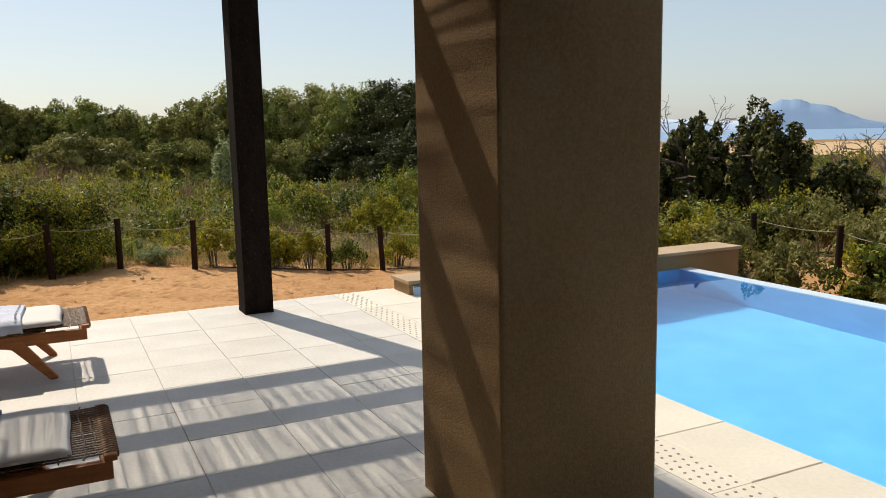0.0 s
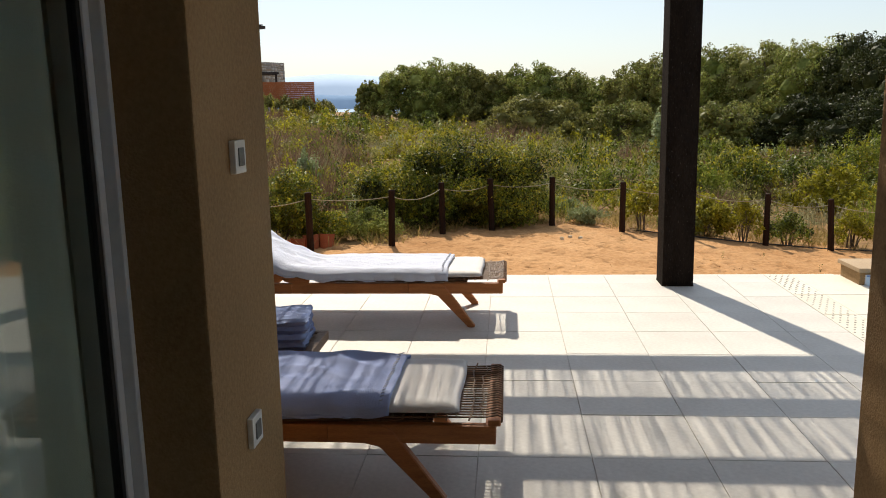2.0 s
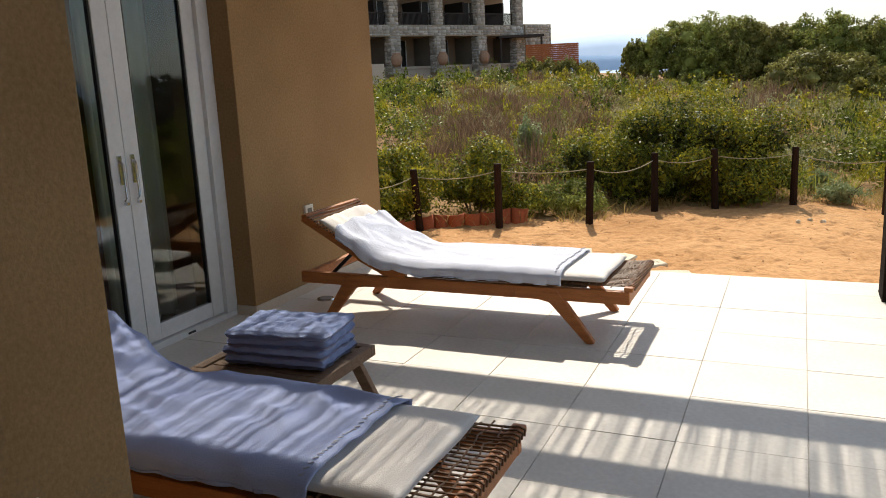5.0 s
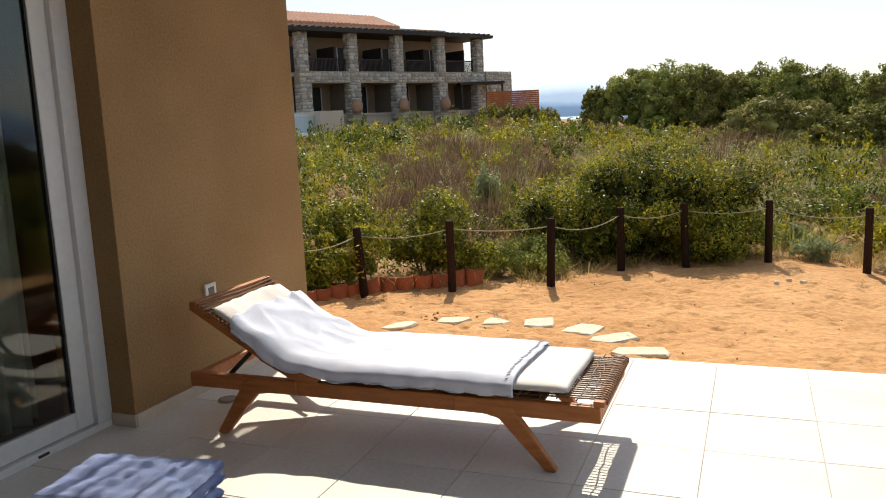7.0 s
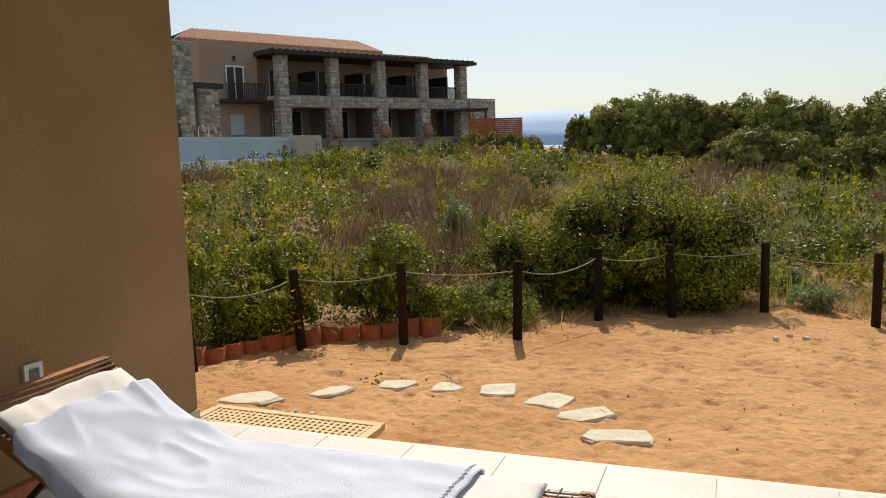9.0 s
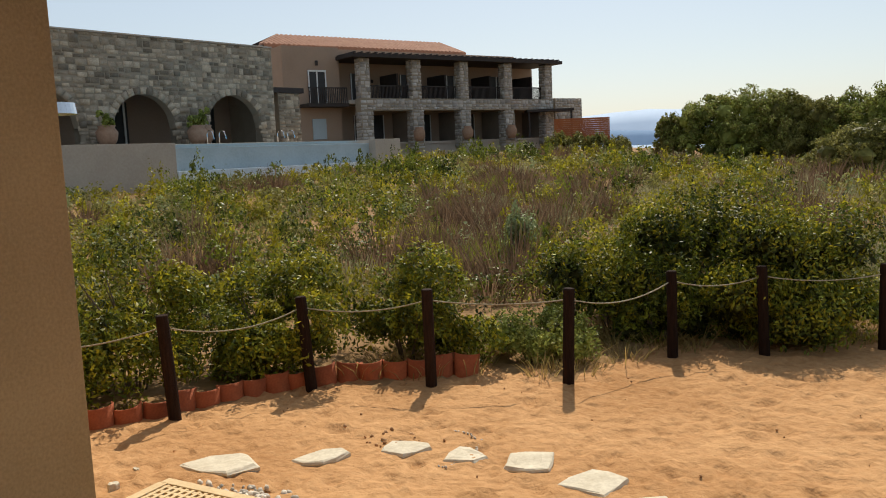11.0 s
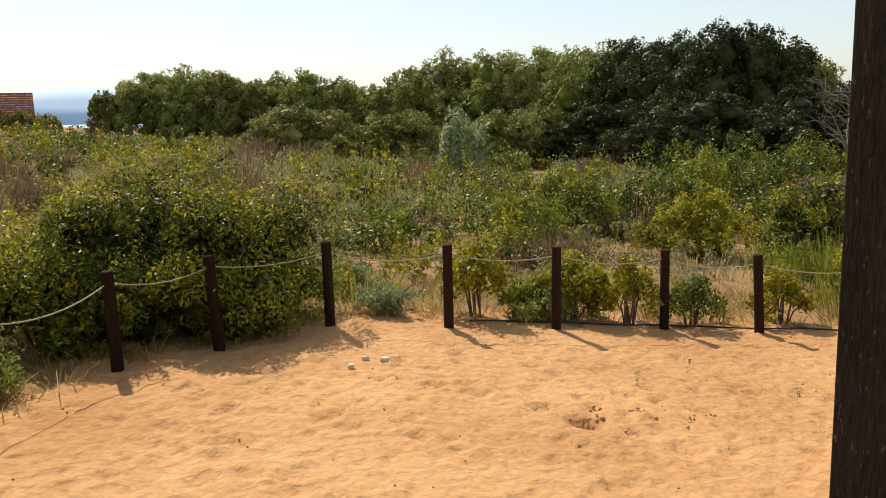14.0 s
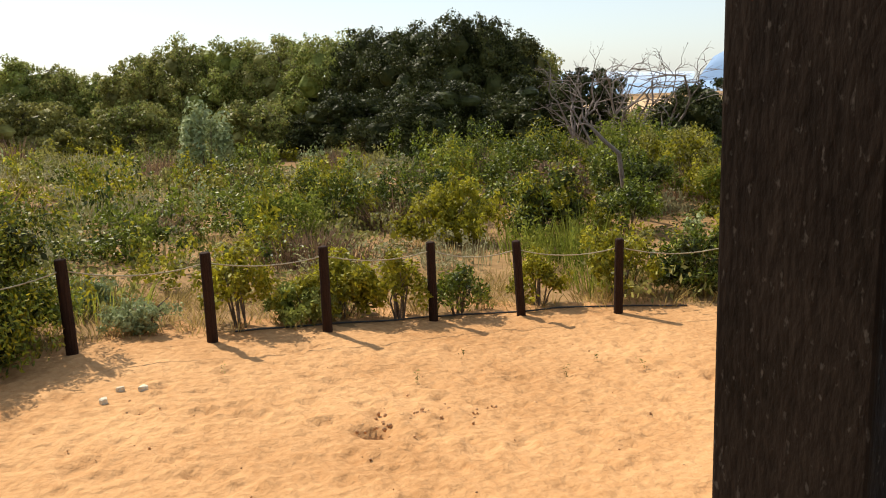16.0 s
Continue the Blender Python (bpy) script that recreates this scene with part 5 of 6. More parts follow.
for a, b, c in zip(fx_, fy_, ground_z(fx_, fy_)):
    d = math.hypot(a, b)
    coarse = 0.52 if d < 28 else 0.33
    pull = [noise.noise(Vector((a * coarse + 17.3 * i, b * coarse * 0.8, i * 5.1))) + kind[3] + 0.16 * fk.random() for i, kind in enumerate(FLORA)]
    if 0.3 < a < 9 and b < 17.5:
        pull[5] += 0.10
        pull[7] += 0.10
    i = int(np.argmax(pull))
    makers = FLORA[i][4]
    size_up = 0.6 + 0.9 * fk.random() ** 2
    v, f = makers[fk.integers(len(makers))](fk, d)
    grown[i].append((v * np.array([1, 1, size_up]) + np.array([a, b, c - 0.02]), f))
for (nm, mat, lab, _, _), got in zip(FLORA, grown):
    v, f = merge(got)
    tagged(from_arrays(nm, v, f, mat), lab, "scrub", kind="stuff")
# short dry grass on the sandy strip behind the fence
short = []
for _ in range(520):
    a = fk.uniform(-3.2, 8.5)
    b = np.interp(a, [p[0] for p in FENCE[:15]], [p[1] for p in FENCE[:15]]) + 0.25 + 1.9 * fk.random()
    v, f = blades(22, 0.16, fk.uniform(0.06, 0.22), fk, 1.0, 0.004)
    short.append((v + np.array([a, b, float(ground_z(a, b)) - 0.01]), f))
v, f = merge(short)
tagged(from_arrays("dry_grass", v, f, M_STRAW), "short dry grass on the sandy strip", "grass", kind="stuff")


weeds = []
for a, b in ((3.2, 11.6), (4.4, 11.3), (4.85, 11.45), (5.05, 11.1), (3.9, 12.1), (1.9, 12.3)):
    v, f = spray(16, 0.06, 0.13, 0.011, fk, 4)
    weeds.append((v + np.array([a, b, float(ground_z(a, b)) - 0.01]), f))
v, f = merge(weeds)
tagged(from_arrays("sand_weeds", v, f, M_LEAFOLIVE), "tiny sprigs growing out of the sand", "weeds", kind="stuff")


# ---- trees ----
def limb(bm, p, d, length, r, k, depth, spread=0.6, sides=6):
    q = p + d * length * 0.5 + Vector(k.normal(0, 0.06 * length, 3))
    e = p + d * length + Vector(k.normal(0, 0.08 * length, 3))
    tube(bm, [p, q, e], [r, r * 0.85, r * 0.68], sides, caps=False)
    if depth:
        for _ in range(2 if depth > 1 else 3):
            nd = (d + Vector(k.normal(0, spread, 3))).normalized()
            nd.z = max(nd.z, -0.05)
            limb(bm, e if k.random() < 0.7 else q, nd.normalized(), length * k.uniform(0.55, 0.8), r * 0.64, k, depth - 1, spread, max(4, sides - 1))


def tree(x, y, rx, ry, h, n, size, material, label, seed, nlobe=26, low=0.12, second=None):
    k = np.random.default_rng(seed)
    t = empty("tree", x, y, float(ground_z(x, y)) - 0.05)
    tagged(t, label, "tree")
    bm = bmesh.new()
    tube(bm, [(0, 0, -0.1), (0.05, 0.02, h * 0.2), (0.0, 0.08, h * 0.42)], [0.05 * h, 0.04 * h, 0.03 * h], 8)
    for _ in range(5):
        a = k.uniform(0, 2 * math.pi)
        limb(bm, Vector((0, 0.05, h * k.uniform(0.15, 0.4))), Vector((math.cos(a) * rx * 0.5, math.sin(a) * ry * 0.5, h * 0.4)).normalized(), h * 0.26, 0.06, k, 2)
    part("trunk", bm, M_BARK, t)
    (v, f), core = crown(n, rx, ry, h, size, k, nlobe, low)
    fill = h / float(np.quantile(v[:, 2], 0.998))
    v[:, 2] *= fill
    for q in core.verts:
        q.co.z *= fill
    cr = part("crown", core, material, t)
    m = len(f) * 2 // 3 if second else len(f)
    from_arrays("leaves", v[:m * 3], f[:m], material, cr)
    if second:
        from_arrays("paler_leaves", v[m * 3:], f[m:] - m * 3, second, cr)["label"] = "paler grey-green leaves"
    return t


def bare_tree(x, y, h, seed, label):
    k = np.random.default_rng(seed)
    t = empty("bare_tree", x, y, float(ground_z(x, y)) - 0.05)
    tagged(t, label, "tree")
    bm = bmesh.new()
    for _ in range(3):
        a = k.uniform(0, 2 * math.pi)
        limb(bm, Vector((0, 0, 0)), Vector((0.35 * math.cos(a), 0.35 * math.sin(a), 1)).normalized(), h * 0.34, 0.055, k, 5, 0.55)
    part("branch", bm, M_DEADWOOD, t)
    return t


def at(bearing, dist):
    """Place seen from the terrace's end at a bearing (degrees left of straight on) and distance."""
    a = radians(bearing)
    return 0.62 - math.sin(a) * dist, 6.2 + math.cos(a) * dist


for k, u in enumerate((0.3, -1.2, -2.7, -4.2)):
    sv = Matrix.Rotation(radians(26.6), 3, "Z") @ Vector((u, -1.3, 0))
    shrub(-15.5 + sv.x, 66.5 + sv.y, 1.1, 0.9, 1.5, 500, 0.09, M_LEAFOLIVE, "dull olive bush before the board fence", 540 + k, 9)
# bearing, distance, half-widths, how high the top stands above the eye's level in degrees, kind
TREES = ((10.7, 62, 1.4, 1.4, 2.0, 2), (8.2, 61, 2.7, 2.5, 3.1, 1), (5.6, 60, 3.4, 2.8, 3.45, 1), (3.6, 59, 2.2, 2.1, 3.1, 2), (1.6, 58, 2.4, 2.1, 2.65, 0),
         (-0.6, 58, 2.8, 2.4, 2.95, 1), (-2.6, 57, 2.8, 2.4, 3.1, 1), (-4.8, 57, 2.3, 2.1, 2.5, 2), (-7.0, 56, 2.6, 2.3, 1.95, 1), (-9.8, 52, 2.5, 2.3, 3.2, 2),
         (-12.4, 51, 2.8, 2.5, 4.25, 2), (-15.2, 50, 2.9, 2.5, 3.9, 1), (-18.6, 49, 3.2, 2.7, 4.15, 2), (-22.0, 47, 3.3, 2.8, 4.25, 1), (-25.4, 45, 3.0, 2.7, 4.4, 3),
         (-28.4, 43, 3.2, 2.9, 4.7, 3), (-31.2, 42, 3.2, 2.9, 5.05, 3), (-33.6, 42, 2.6, 2.5, 4.6, 3), (-35.8, 42, 2.0, 2.0, 2.9, 2), (-29.0, 30, 2.8, 2.2, 0.8, 3),
         (-35.5, 30, 2.4, 2.2, 0.8, 3), (-39.5, 30, 1.6, 1.5, 1.2, 3), (-23.0, 33, 2.2, 2.0, 0.4, 3), (-16.5, 34, 1.8, 1.9, 0.0, 2), (-1.6, 36, 2.3, 1.9, 0.9, 0), (-8.5, 36, 1.9, 1.8, 0.1, 2),
         (-46.5, 25, 1.5, 1.4, 0.1, 3))
# kind 3: the crown's shade is put into the darker leaf colour
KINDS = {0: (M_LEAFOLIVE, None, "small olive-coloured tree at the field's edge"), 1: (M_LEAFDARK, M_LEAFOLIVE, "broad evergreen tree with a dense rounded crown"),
         2: (M_LEAFOLIVE, M_LEAFDARK, "grey-green tree with a loose crown"), 3: (M_LEAFSHADE, None, "evergreen tree with crown shade put into its dark leaf colour")}
for i, (bear, dist, rx, ry, rise, kind) in enumerate(TREES):
    x, y = at(bear, dist)
    h = 1.48 + dist * math.tan(radians(rise)) - float(ground_z(x, y))
    m1, m2, lab = KINDS[kind]
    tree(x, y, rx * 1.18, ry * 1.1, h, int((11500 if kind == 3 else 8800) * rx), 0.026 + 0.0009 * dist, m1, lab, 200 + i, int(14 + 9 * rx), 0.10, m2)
for i, (x, y, rx, ry, h, kind) in enumerate(((13.2, 13.9, 0.95, 0.95, 2.75, 3), (14.3, 12.8, 1.05, 1.0, 3.05, 3), (15.2, 11.7, 0.9, 0.9, 1.7, 3), (11.8, 14.6, 1.1, 1.0, 2.5, 3))):
    m1, m2, lab = KINDS[kind]
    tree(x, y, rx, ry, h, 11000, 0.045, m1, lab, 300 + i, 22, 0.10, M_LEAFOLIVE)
for i, (bear, dist, h) in enumerate(((-42.0, 25, 4.6), (-44.5, 24, 4.6), (-40.5, 27, 4.4), (-38.6, 27, 4.5))):
    x, y = at(bear, dist)
    bare_tree(x, y, h, 400 + i, "leafless grey tree with twisted branches")
for i, (x, y, h) in enumerate(((16.6, 17.6, 3.9), (18.2, 12.4, 2.7), (19.4, 12.0, 2.6), (17.0, 13.0, 2.6))):
    bare_tree(x, y, h, 420 + i, "leafless grey tree with twisted branches")


# ---- neighbouring hotel buildings ----
def stone_rows(u0, u1, z0, z1, rngk, inside=None, hs=(0.16, 0.34), ws=(0.22, 0.62), depth=(0.015, 0.06)):
    """Rubble stones of a wall face in the plane v = 0, proud towards -v; five-sided blocks as corners and faces."""
    vs, fs = [], []
    z = z0
    while z < z1 - 0.05:
        h = min(rngk.uniform(*hs), z1 - z)
        u = u0
        while u < u1 - 0.05:
            w = min(rngk.uniform(*ws), u1 - u)
            if inside is None or inside(u + w / 2, z + h / 2):
                g, d = 0.018, rngk.uniform(*depth)
                up, dn = rngk.uniform(-0.20, 0.20) * h, rngk.uniform(-0.20, 0.20) * h
                a, b, c, e = u + g, u + w - g, z + g + dn, min(z + h - g + up, z1)
                o = len(vs)
                i = 0.02
                vs += [(a, 0.01, c), (b, 0.01, c), (b, 0.01, e), (a, 0.01, e), (a + i, -d, c + i), (b - i, -d, c + i), (b - i, -d, e - i), (a + i, -d, e - i)]
                fs += [(o + 4, o + 5, o + 6, o + 7), (o, o + 1, o + 5, o + 4), (o + 1, o + 2, o + 6, o + 5), (o + 2, o + 3, o + 7, o + 6), (o + 3, o, o + 4, o + 7)]
            u += w
        z += h
    return np.array(vs, float).reshape(-1, 3), np.array(fs, int).reshape(-1, 4)


def stone_part(name, parent, v, f, m=None, stone=None):
    if m is not None:
        v = np.array([m @ Vector(p) for p in v])
    o = from_arrays(name, v, f, stone or M_STONE, parent)
    return tagged(o, kind="stuff")


def bpart(name, parent, b, material, bevel=0.01):
    return part(name, block(*b, bevel), material, parent)


srng = random.Random(19)
hotel = empty("hotel_building", -31.2, 56.4, 2.4, 61.6)
tagged(hotel, "two-storey ochre hotel with stone columns and dark balconies", "building")
COLS = (0.0, 4.5, 9.05, 13.6, 18.1)
bpart("plinth", hotel, (-6, 21, 0.5, 12, -2.2, 0.0), M_PALEWALL)
for u in COLS:
    for z0, z1, w in ((-0.6, 2.35, 0.95), (3.25, 6.15, 0.80)):
        c = bpart("column", hotel, (u - w / 2, u + w / 2, -w / 2, w / 2, z0, z1), M_MORTAR)
        v, f = stone_rows(-w / 2, w / 2, z0, z1, srng)
        parts_ = [(v + np.array([u, -w / 2, 0]), f)]
        for ang in (90, -90):
            rot = np.array(Matrix.Rotation(radians(ang), 3, "Z"))
            parts_.append((np.array([rot @ q for q in (v + np.array([0, -w / 2, 0]))]) + np.array([u, 0, 0]), f))
        v, f = merge(parts_)
        stone_part("stonework", c, v, f, stone=M_STONEPALE)
band = bpart("stone_band", hotel, (-0.5, 18.6, -0.40, 0.40, 2.35, 3.25), M_MORTAR)
v, f = stone_rows(-0.5, 18.6, 2.40, 3.22, srng)
stone_part("stonework", band, v + np.array([0, -0.40, 0]), f, stone=M_STONEPALE)
bpart("lower_floor", hotel, (-1, 19, 0.4, 3.4, -0.2, 0.0), M_PALEWALL)
bpart("upper_floor", hotel, (-1, 19, 0.4, 3.4, 2.9, 3.2), M_PALEWALL)
bpart("back_wall", hotel, (-1, 19, 3.0, 3.4, 0.0, 7.0), M_OCHRE)
for k, u in enumerate(COLS[:-1]):
    for nm, z0, z1, a, b in (("glazed_door", 0.05, 2.2, 0.7, 3.4), ("glazed_door", 3.25, 5.4, 0.6, 2.2)):
        d = bpart(nm, hotel, (u + a, u + b, 2.93, 2.999, z0, z1), M_GASKET)
        for q in (a, (a + b) / 2 - 0.04, b - 0.08):
            part("frame", block(u + q, u + q + 0.08, 2.88, 2.929, z0, z1), M_ALU, d)
    bpart("screen_wall", hotel, (u + 3.2, u + 3.35, 0.42, 2.9, 3.22, 5.2), M_DARKTIMBER)
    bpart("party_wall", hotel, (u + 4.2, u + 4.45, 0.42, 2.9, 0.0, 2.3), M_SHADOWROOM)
    rail = bpart("railing", hotel, (u + 0.42, u + 4.05, 0.10, 0.16, 4.18, 4.27), M_DARKTIMBER)
    for q in range(30):
        x = u + 0.46 + q * 0.121
        part("baluster", block(x, x + 0.055, 0.11, 0.15, 3.26, 4.178), M_DARKTIMBER, rail)
    pot = bpart("balcony_lamp", hotel, (u + 2.4, u + 2.55, 2.80, 2.92, 4.7, 4.95), M_DARKTIMBER)
canopy = bpart("canopy", hotel, (-1.3, 19.2, -1.0, 3.0, 6.16, 6.42), M_DARKTIMBER)
for q in range(34):
    part("rafter", block(-1.2 + q * 0.6, -1.08 + q * 0.6, -1.15, 3.0, 6.421, 6.52), M_DARKTIMBER, canopy)
bpart("upper_wall", hotel, (-3.2, 17.5, 3.41, 11, -0.2, 7.25), M_OCHRE)
bpart("upper_wall", hotel, (17.5, 19.6, 3.42, 10, -0.2, 6.9), M_OCHRE)
bpart("left_block", hotel, (-5.6, -1.05, 1.6, 11, -1.0, 7.1), M_OCHRE)
win = bpart("balcony_door", hotel, (-3.65, -2.25, 1.52, 1.598, 2.9, 5.3), M_GASKET)
for a in (-3.67, -3.0, -2.31):
    part("frame", block(a, a + 0.09, 1.46, 1.519, 2.9, 5.3), M_ALU, win)
part("frame", block(-3.67, -2.22, 1.46, 1.519, 5.3, 5.42), M_ALU, win)
rail = bpart("railing", hotel, (-4.3, -1.2, 0.25, 0.32, 4.0, 4.08), M_DARKTIMBER)
for q in range(21):
    part("baluster", block(-4.26 + q * 0.15, -4.20 + q * 0.15, 0.26, 0.31, 2.95, 3.998), M_DARKTIMBER, rail)
part("slab", block(-4.4, -1.1, 0.2, 1.598, 2.7, 2.94), M_DARKTIMBER, rail)
bpart("low_window", hotel, (-3.5, -2.4, 1.5, 1.597, 0.4, 1.9), M_PALEBLUE)
bpart("wall_lantern", hotel, (-3.0, -2.85, 1.42, 1.58, 5.75, 6.1), M_DARKTIMBER)
roof = bpart("roof", hotel, (-6.0, 13.0, 4.4, 11.6, 7.26, 7.30), M_DARKTIMBER)
for q in range(47):
    x = -5.8 + q * 0.40
    up = min((x + 6.1) / 3.1, 1.0)
    bm = bmesh.new()
    tube(bm, [(x, 4.2, 7.42), (x, 4.2 + 3.8 * up, 7.42 + 1.33 * up)], 0.20, 8)
    part("roof_tile", bm, M_ROOFTILE, roof)
bm = bmesh.new()
vsx = [bm.verts.new(p) for p in ((-6.0, 4.3, 7.31), (13.0, 4.3, 7.31), (13.0, 8.0, 8.68), (-2.9, 8.0, 8.68), (-6.0, 11.6, 7.31), (13.0, 11.6, 7.31))]
for ix in ((0, 1, 2, 3), (3, 2, 5, 4), (0, 3, 4), (1, 5, 2)):
    bm.faces.new([vsx[i] for i in ix])
part("roof_slope", bm, M_ROOFTILE, roof)
bm = bmesh.new()
beam(bm, (-6.1, 4.0, 7.25), (-3.0, 8.0, 8.75), 0.3, 0.25)
beam(bm, (-3.0, 8.0, 8.75), (-6.1, 11.8, 7.25), 0.3, 0.25)
part("eave_board", bm, M_DARKTIMBER, roof)
low = bpart("stone_annex", hotel, (19.7, 23.0, 0.6, 6.0, -0.6, 3.4), M_MORTAR)
v, f = stone_rows(19.7, 23.0, 0.0, 3.4, srng)
stone_part("stonework", low, v + np.array([0, 0.6, 0]), f, stone=M_STONEPALE)
for i, u in enumerate((4.0, 8.6, 13.1)):
    bm = bmesh.new()
    tube(bm, [(u, -1.2, 0.0), (u, -1.2, 0.3), (u, -1.2, 0.7), (u, -1.2, 0.95), (u, -1.2, 1.05)], [0.28, 0.42, 0.46, 0.30, 0.34], 16)
    part("urn", bm, M_POTCLAY, hotel, smooth=True)

box_f = empty("board_fence", -15.5, 66.5, 2.0, 26.6)
tagged(box_f, "orange-stained board fence beside the hotel", "fence")
for k in range(9):
    part("board", block(-4.25, 0.0, 0, 0.05, 0.25 + k * 0.155 - (0.6 if k == 0 else 0), 0.395 + k * 0.155, 0.006), M_ORANGE, box_f)
shelter = empty("shelter", -22.6, 71.8, 2.2, 26.6)
tagged(shelter, "dark flat-roofed shelter behind the board fence", "shelter")
part("roof", block(-1.6, 2.4, -1.2, 1.2, 2.35, 2.55), M_DARKTIMBER, shelter)
for a in (-1.4, 2.2):
    part("post", block(a - 0.08, a + 0.08, -1.0, -0.84, 0.2, 2.35), M_DARKTIMBER, shelter)

# stone villa with arches and its pool
villa = empty("stone_villa", -31.1, 29.7, 2.4, 77.4)
tagged(villa, "long rubble-stone villa with arched openings", "building")
ARCHES = ((-2.2, 1.4), (3.05, 6.4), (8.25, 11.8), (-8.0, -4.4))
U0, U1, ZT = -11.0, 12.8, 5.28


def arch_z(u):
    """Top of the opening at u, or 0 where the wall stands."""
    for a, b in ARCHES:
        if a < u < b:
            r = (b - a) / 2
            return 0.85 + math.sqrt(max(r * r - (u - (a + b) / 2) ** 2, 0))
    return 0.0


bm = bmesh.new()
us = sorted({U0, U1, *[p for a in ARCHES for p in a], *[a[0] + (a[1] - a[0]) * k / 24 for a in ARCHES for k in range(25)]})
for a, b in zip(us, us[1:]):
    za, zb = (arch_z(a + 1e-4), arch_z(b - 1e-4))
    q = [bm.verts.new(p) for p in ((a, 0, za), (b, 0, zb), (b, 0, ZT), (a, 0, ZT), (a, 0.55, za), (b, 0.55, zb), (b, 0.55, ZT), (a, 0.55, ZT))]
    for ix in ((0, 1, 2, 3), (5, 4, 7, 6), (4, 5, 1, 0), (3, 2, 6, 7)):
        bm.faces.new([q[i] for i in ix])
bmesh.ops.remove_doubles(bm, verts=bm.verts, dist=0.001)
wallp = part("arched_wall", bm, M_MORTAR, villa)
v, f = stone_rows(U0, U1, 0.0, ZT, srng, lambda u, z: z > arch_z(u) + (0.22 if arch_z(u) else 0), (0.17, 0.36), (0.22, 0.6))
stone_part("stonework", wallp, v, f)
ps = []
for a, b in ARCHES:
    r = (b - a) / 2
    for k in range(17):
        t0, t1 = math.pi * k / 17 + 0.012, math.pi * (k + 1) / 17 - 0.012
        c = (a + b) / 2
        pts = [(c - math.cos(t) * rr, -d, 0.85 + math.sin(t) * rr) for rr, d in ((r, 0.06), (r + 0.34, 0.06)) for t in (t0, t1)]
        bk = [(p[0], 0.01, p[2]) for p in pts]
        ps.append((np.array(pts + bk), np.array([(0, 1, 3, 2), (0, 4, 5, 1), (1, 5, 7, 3), (3, 7, 6, 2), (2, 6, 4, 0)])))
v, f = merge(ps)
stone_part("arch_ring", wallp, v, f)
bpart("coping", villa, (U0, U1 + 0.05, -0.08, 0.65, ZT, ZT + 0.08), M_PALEWALL)
bpart("rear_wall", villa, (U0, U1, 3.6, 3.9, 0.0, 5.0), M_OCHRE)
bpart("side_wall", villa, (U1 - 0.45, U1, 0.551, 3.6, 0.0, ZT), M_MORTAR)
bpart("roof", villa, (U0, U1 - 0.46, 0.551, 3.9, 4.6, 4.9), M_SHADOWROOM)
bpart("floor", villa, (U0, U1, -2.4, 3.6, -2.2, 0.0), M_PALEWALL)
for a, b in ARCHES[1:3]:
    d = bpart("glazed_door", villa, (a + 0.3, b - 0.6, 3.50, 3.59, 0.05, 2.4), M_GASKET)
    for q in (0.3, 1.4, 2.5):
        part("frame", block(a + q, a + q + 0.09, 3.43, 3.499, 0.05, 2.4), M_ALU, d)
side = bpart("stone_pier", villa, (13.6, 15.2, 0.6, 2.0, -0.6, 2.9), M_MORTAR)
v, f = stone_rows(13.6, 15.2, 0.0, 2.9, srng)
stone_part("stonework", side, v + np.array([0, 0.6, 0]), f)
bpart("pier_roof", villa, (12.9, 15.4, 0.4, 2.4, 2.9, 3.2), M_DARKTIMBER)
bpart("garden_wall", villa, (-11.0, 2.3, -6.2, -5.8, -2.6, -0.05), M_PALEWALL)
bpart("pool_wall", villa, (2.3, 16.5, -5.6, -5.3, -2.6, -0.25), M_PALEBLUE)
bpart("overflow_channel", villa, (2.3, 14.0, -6.3, -5.61, -2.6, -1.25), M_POOLEDGE)
bpart("garden_wall", villa, (14.5, 16.5, -6.1, -5.62, -2.6, -0.05), M_PALEWALL)
bpart("pool_deck", villa, (-11.0, 18.5, -2.6, -2.41, -2.6, -0.02), M_PALEWALL)
bpart("villa_pool", villa, (2.3, 16.5, -5.29, -2.61, -2.6, -0.30), M_POOL)
for a in (6.6, 7.3, 11.0, 11.7):
    bm = bmesh.new()
    tube(bm, [(a, -2.3, -0.1), (a, -2.3, 0.45), (a, -2.45, 0.62), (a, -2.75, 0.55), (a, -2.85, 0.2)], 0.03, 8)
    part("pool_rail", bm, M_STEEL, villa, smooth=True)


def villa_pot(u, vv, h, seed):
    g = empty("potted_plant", 0, 0, 0)
    g.matrix_world = villa.matrix_world @ pose(u, vv, 0.0)
    tagged(g, "large clay pot with a dark leafy plant", "potted plant", group="pots on the stone terrace")
    bm = bmesh.new()
    tube(bm, [(0, 0, 0), (0, 0, 0.3), (0, 0, 0.65), (0, 0, 0.85), (0, 0, 0.95)], [0.28, 0.45, 0.5, 0.36, 0.42], 16)
    part("pot", bm, M_POTCLAY, g, smooth=True)
    k = np.random.default_rng(seed)
    v, f = dome_leaves(500, 0.55, 0.55, h, 0.09, k, 8)
    from_arrays("foliage", v + np.array([0, 0, 0.85]), f, M_LEAFDARK, g)


villa_pot(2.2, -0.9, 0.9, 61)
villa_pot(7.4, -0.9, 1.1, 62)
villa_pot(6.8, -1.2, 0.6, 63)


# ---- terrace paving, piece by piece ----
terrace = empty("terrace_floor", 0, 3.0, 0)
tagged(terrace, "large square beige stone tiles of the terrace", "floor", kind="structure")


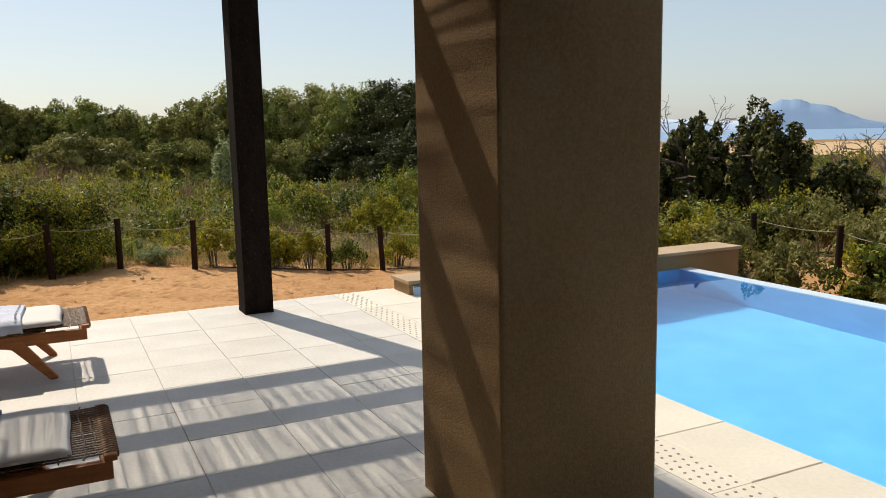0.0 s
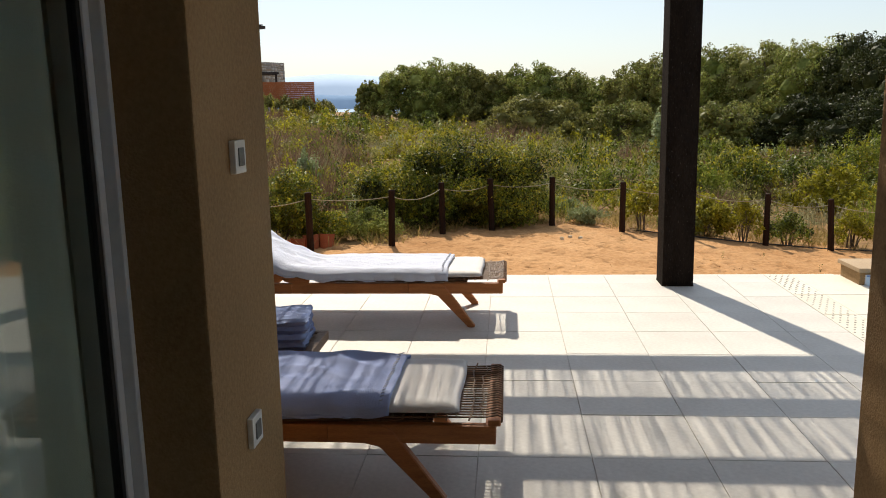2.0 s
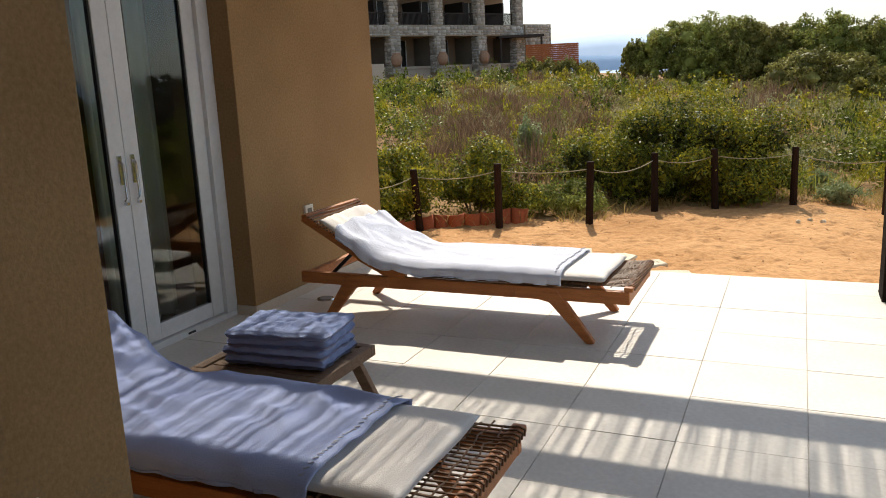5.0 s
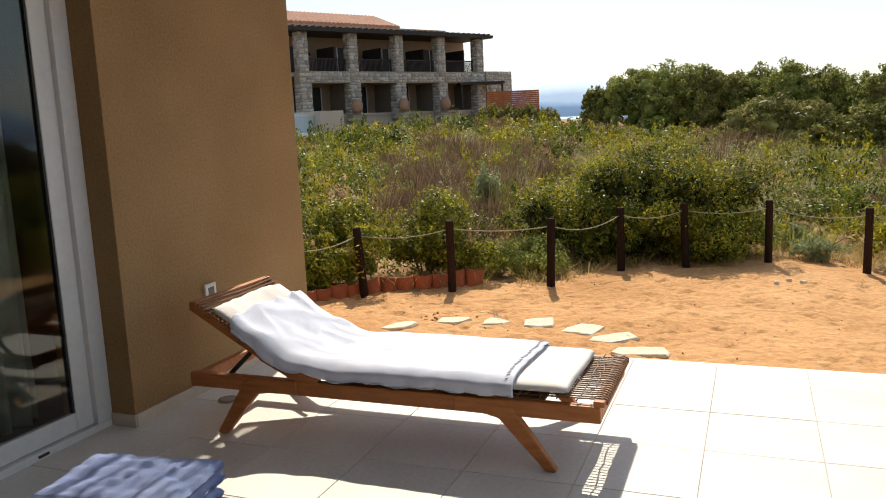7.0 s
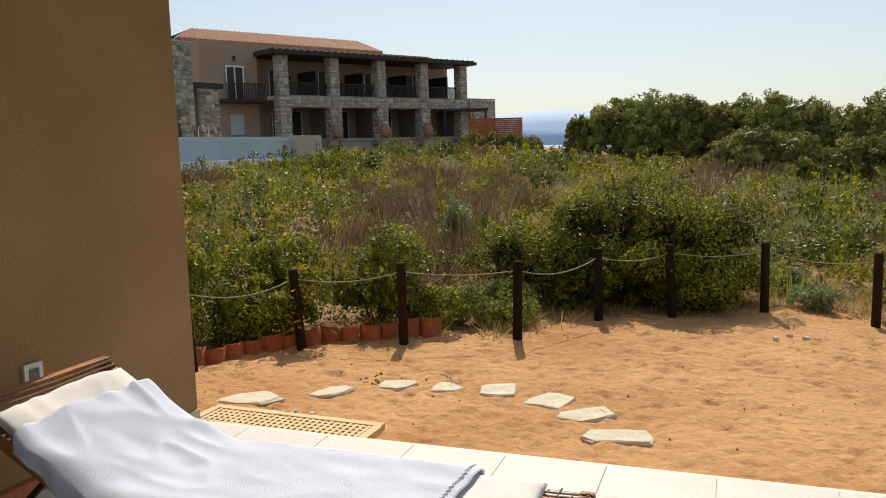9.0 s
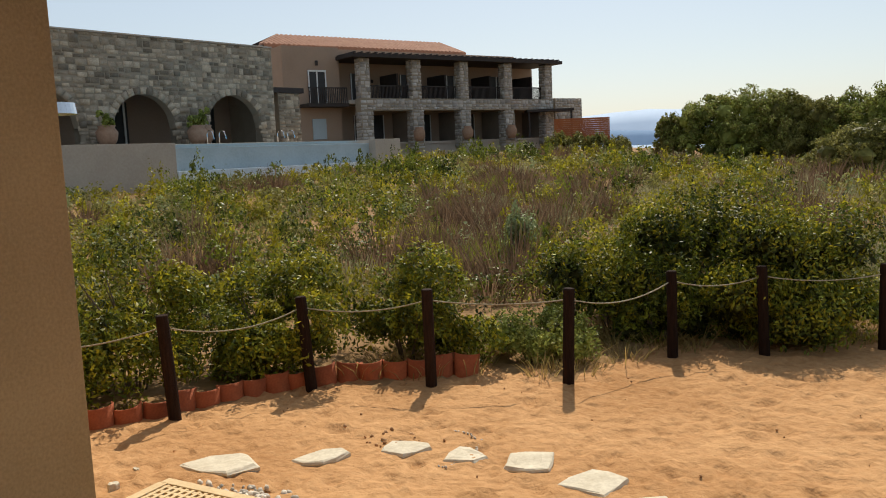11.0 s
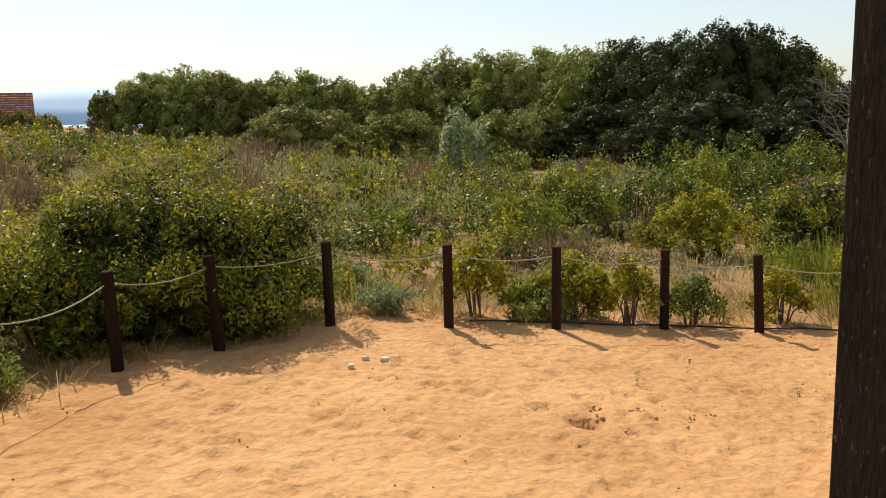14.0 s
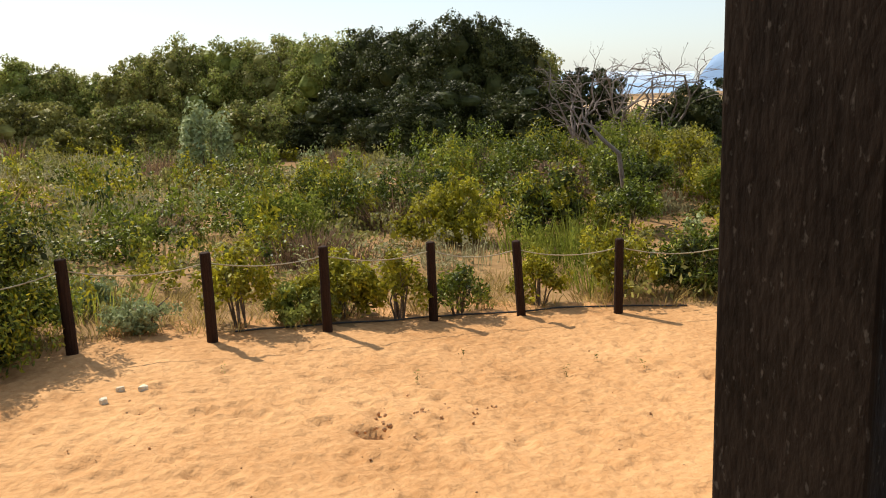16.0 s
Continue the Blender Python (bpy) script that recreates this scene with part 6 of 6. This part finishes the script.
def slab_mesh(name, w, d, h, material, bevel=0.004):
    bm = block(-w / 2, w / 2, -d / 2, d / 2, -h, 0.0)
    top = [e for e in bm.edges if all(v.co.z > -1e-6 for v in e.verts)]
    bmesh.ops.bevel(bm, geom=top, offset=bevel, segments=1, affect="EDGES")
    me = bpy.data.meshes.new(name)
    bm.to_mesh(me)
    bm.free()
    me.materials.append(material)
    return me


TS, GAP = 0.485, 0.003
shared = {}
trng = random.Random(77)
xs = sorted([1.07 + TS * k for k in range(-7, 4)])
ys = sorted([3.72 + TS * k for k in range(-16, 9)])
xe = [-2.36] + [v for v in xs if -2.2 < v < 2.40] + [2.43]
ye = [-3.9] + [v for v in ys if -3.6 < v < 7.35] + [7.438]
for xa, xb in zip(xe, xe[1:]):
    for ya, yb in zip(ye, ye[1:]):
        if xb < -0.45 and yb < 3.0:
            continue
        a, b = xa, xb
        if b - a < 0.03:
            continue
        w, d = round(b - a - GAP, 3), round(yb - ya - GAP, 3)
        if (w, d) not in shared:
            shared[w, d] = slab_mesh("tile", w, d, 0.011, M_TILE, 0.0012)
        o = new("tile", shared[w, d])
        o.parent = terrace
        o.matrix_parent_inverse = terrace.matrix_basis.inverted()
        o.matrix_basis = pose((a + b) / 2, (ya + yb) / 2, trng.uniform(-0.0012, 0.0012), trng.uniform(-0.05, 0.05), trng.uniform(-0.05, 0.05), 0)

coping = empty("pool_coping", 2.8, 1.0, 0)
tagged(coping, "pale stone coping and perforated drain slabs by the pool", "coping", kind="structure")
y = -5.9
k = 0
long_me = slab_mesh("coping_slab", 0.452, 0.594, 0.05, M_COPING, 0.004)
edge_me = slab_mesh("edge_slab", 0.018, 0.594, 0.05, M_COPING, 0.002)
bm = block(-0.115, 0.115, -0.297, 0.297, -0.026, 0.0)
for i in range(10):
    for j in range(4):
        bmesh.ops.create_cone(bm, cap_ends=True, segments=8, radius1=0.008, radius2=0.008, depth=0.003,
                              matrix=Matrix.Translation((-0.075 + j * 0.05 + (0.0125 if i % 2 else -0.0125), -0.265 + i * 0.059, 0.0002)))
for f in bm.faces:
    if len(f.verts) == 8 or (len(f.verts) == 4 and f.calc_area() < 0.0001):
        f.material_index = 1
drain_me = bpy.data.meshes.new("drain_slab")
bm.to_mesh(drain_me)
bm.free()
drain_me.materials.append(M_COPING)
drain_me.materials.append(M_HOLE)
while y < 7.4:
    d = min(0.60, 7.297 - y)
    for me, x in ((long_me, 2.893), (drain_me, 2.547)):
        o = new("slab", me)
        o.parent = coping
        o.matrix_parent_inverse = coping.matrix_basis.inverted()
        o.matrix_basis = pose(x, min(y + 0.3, 7.14), trng.uniform(-0.001, 0.001))
    y += 0.60
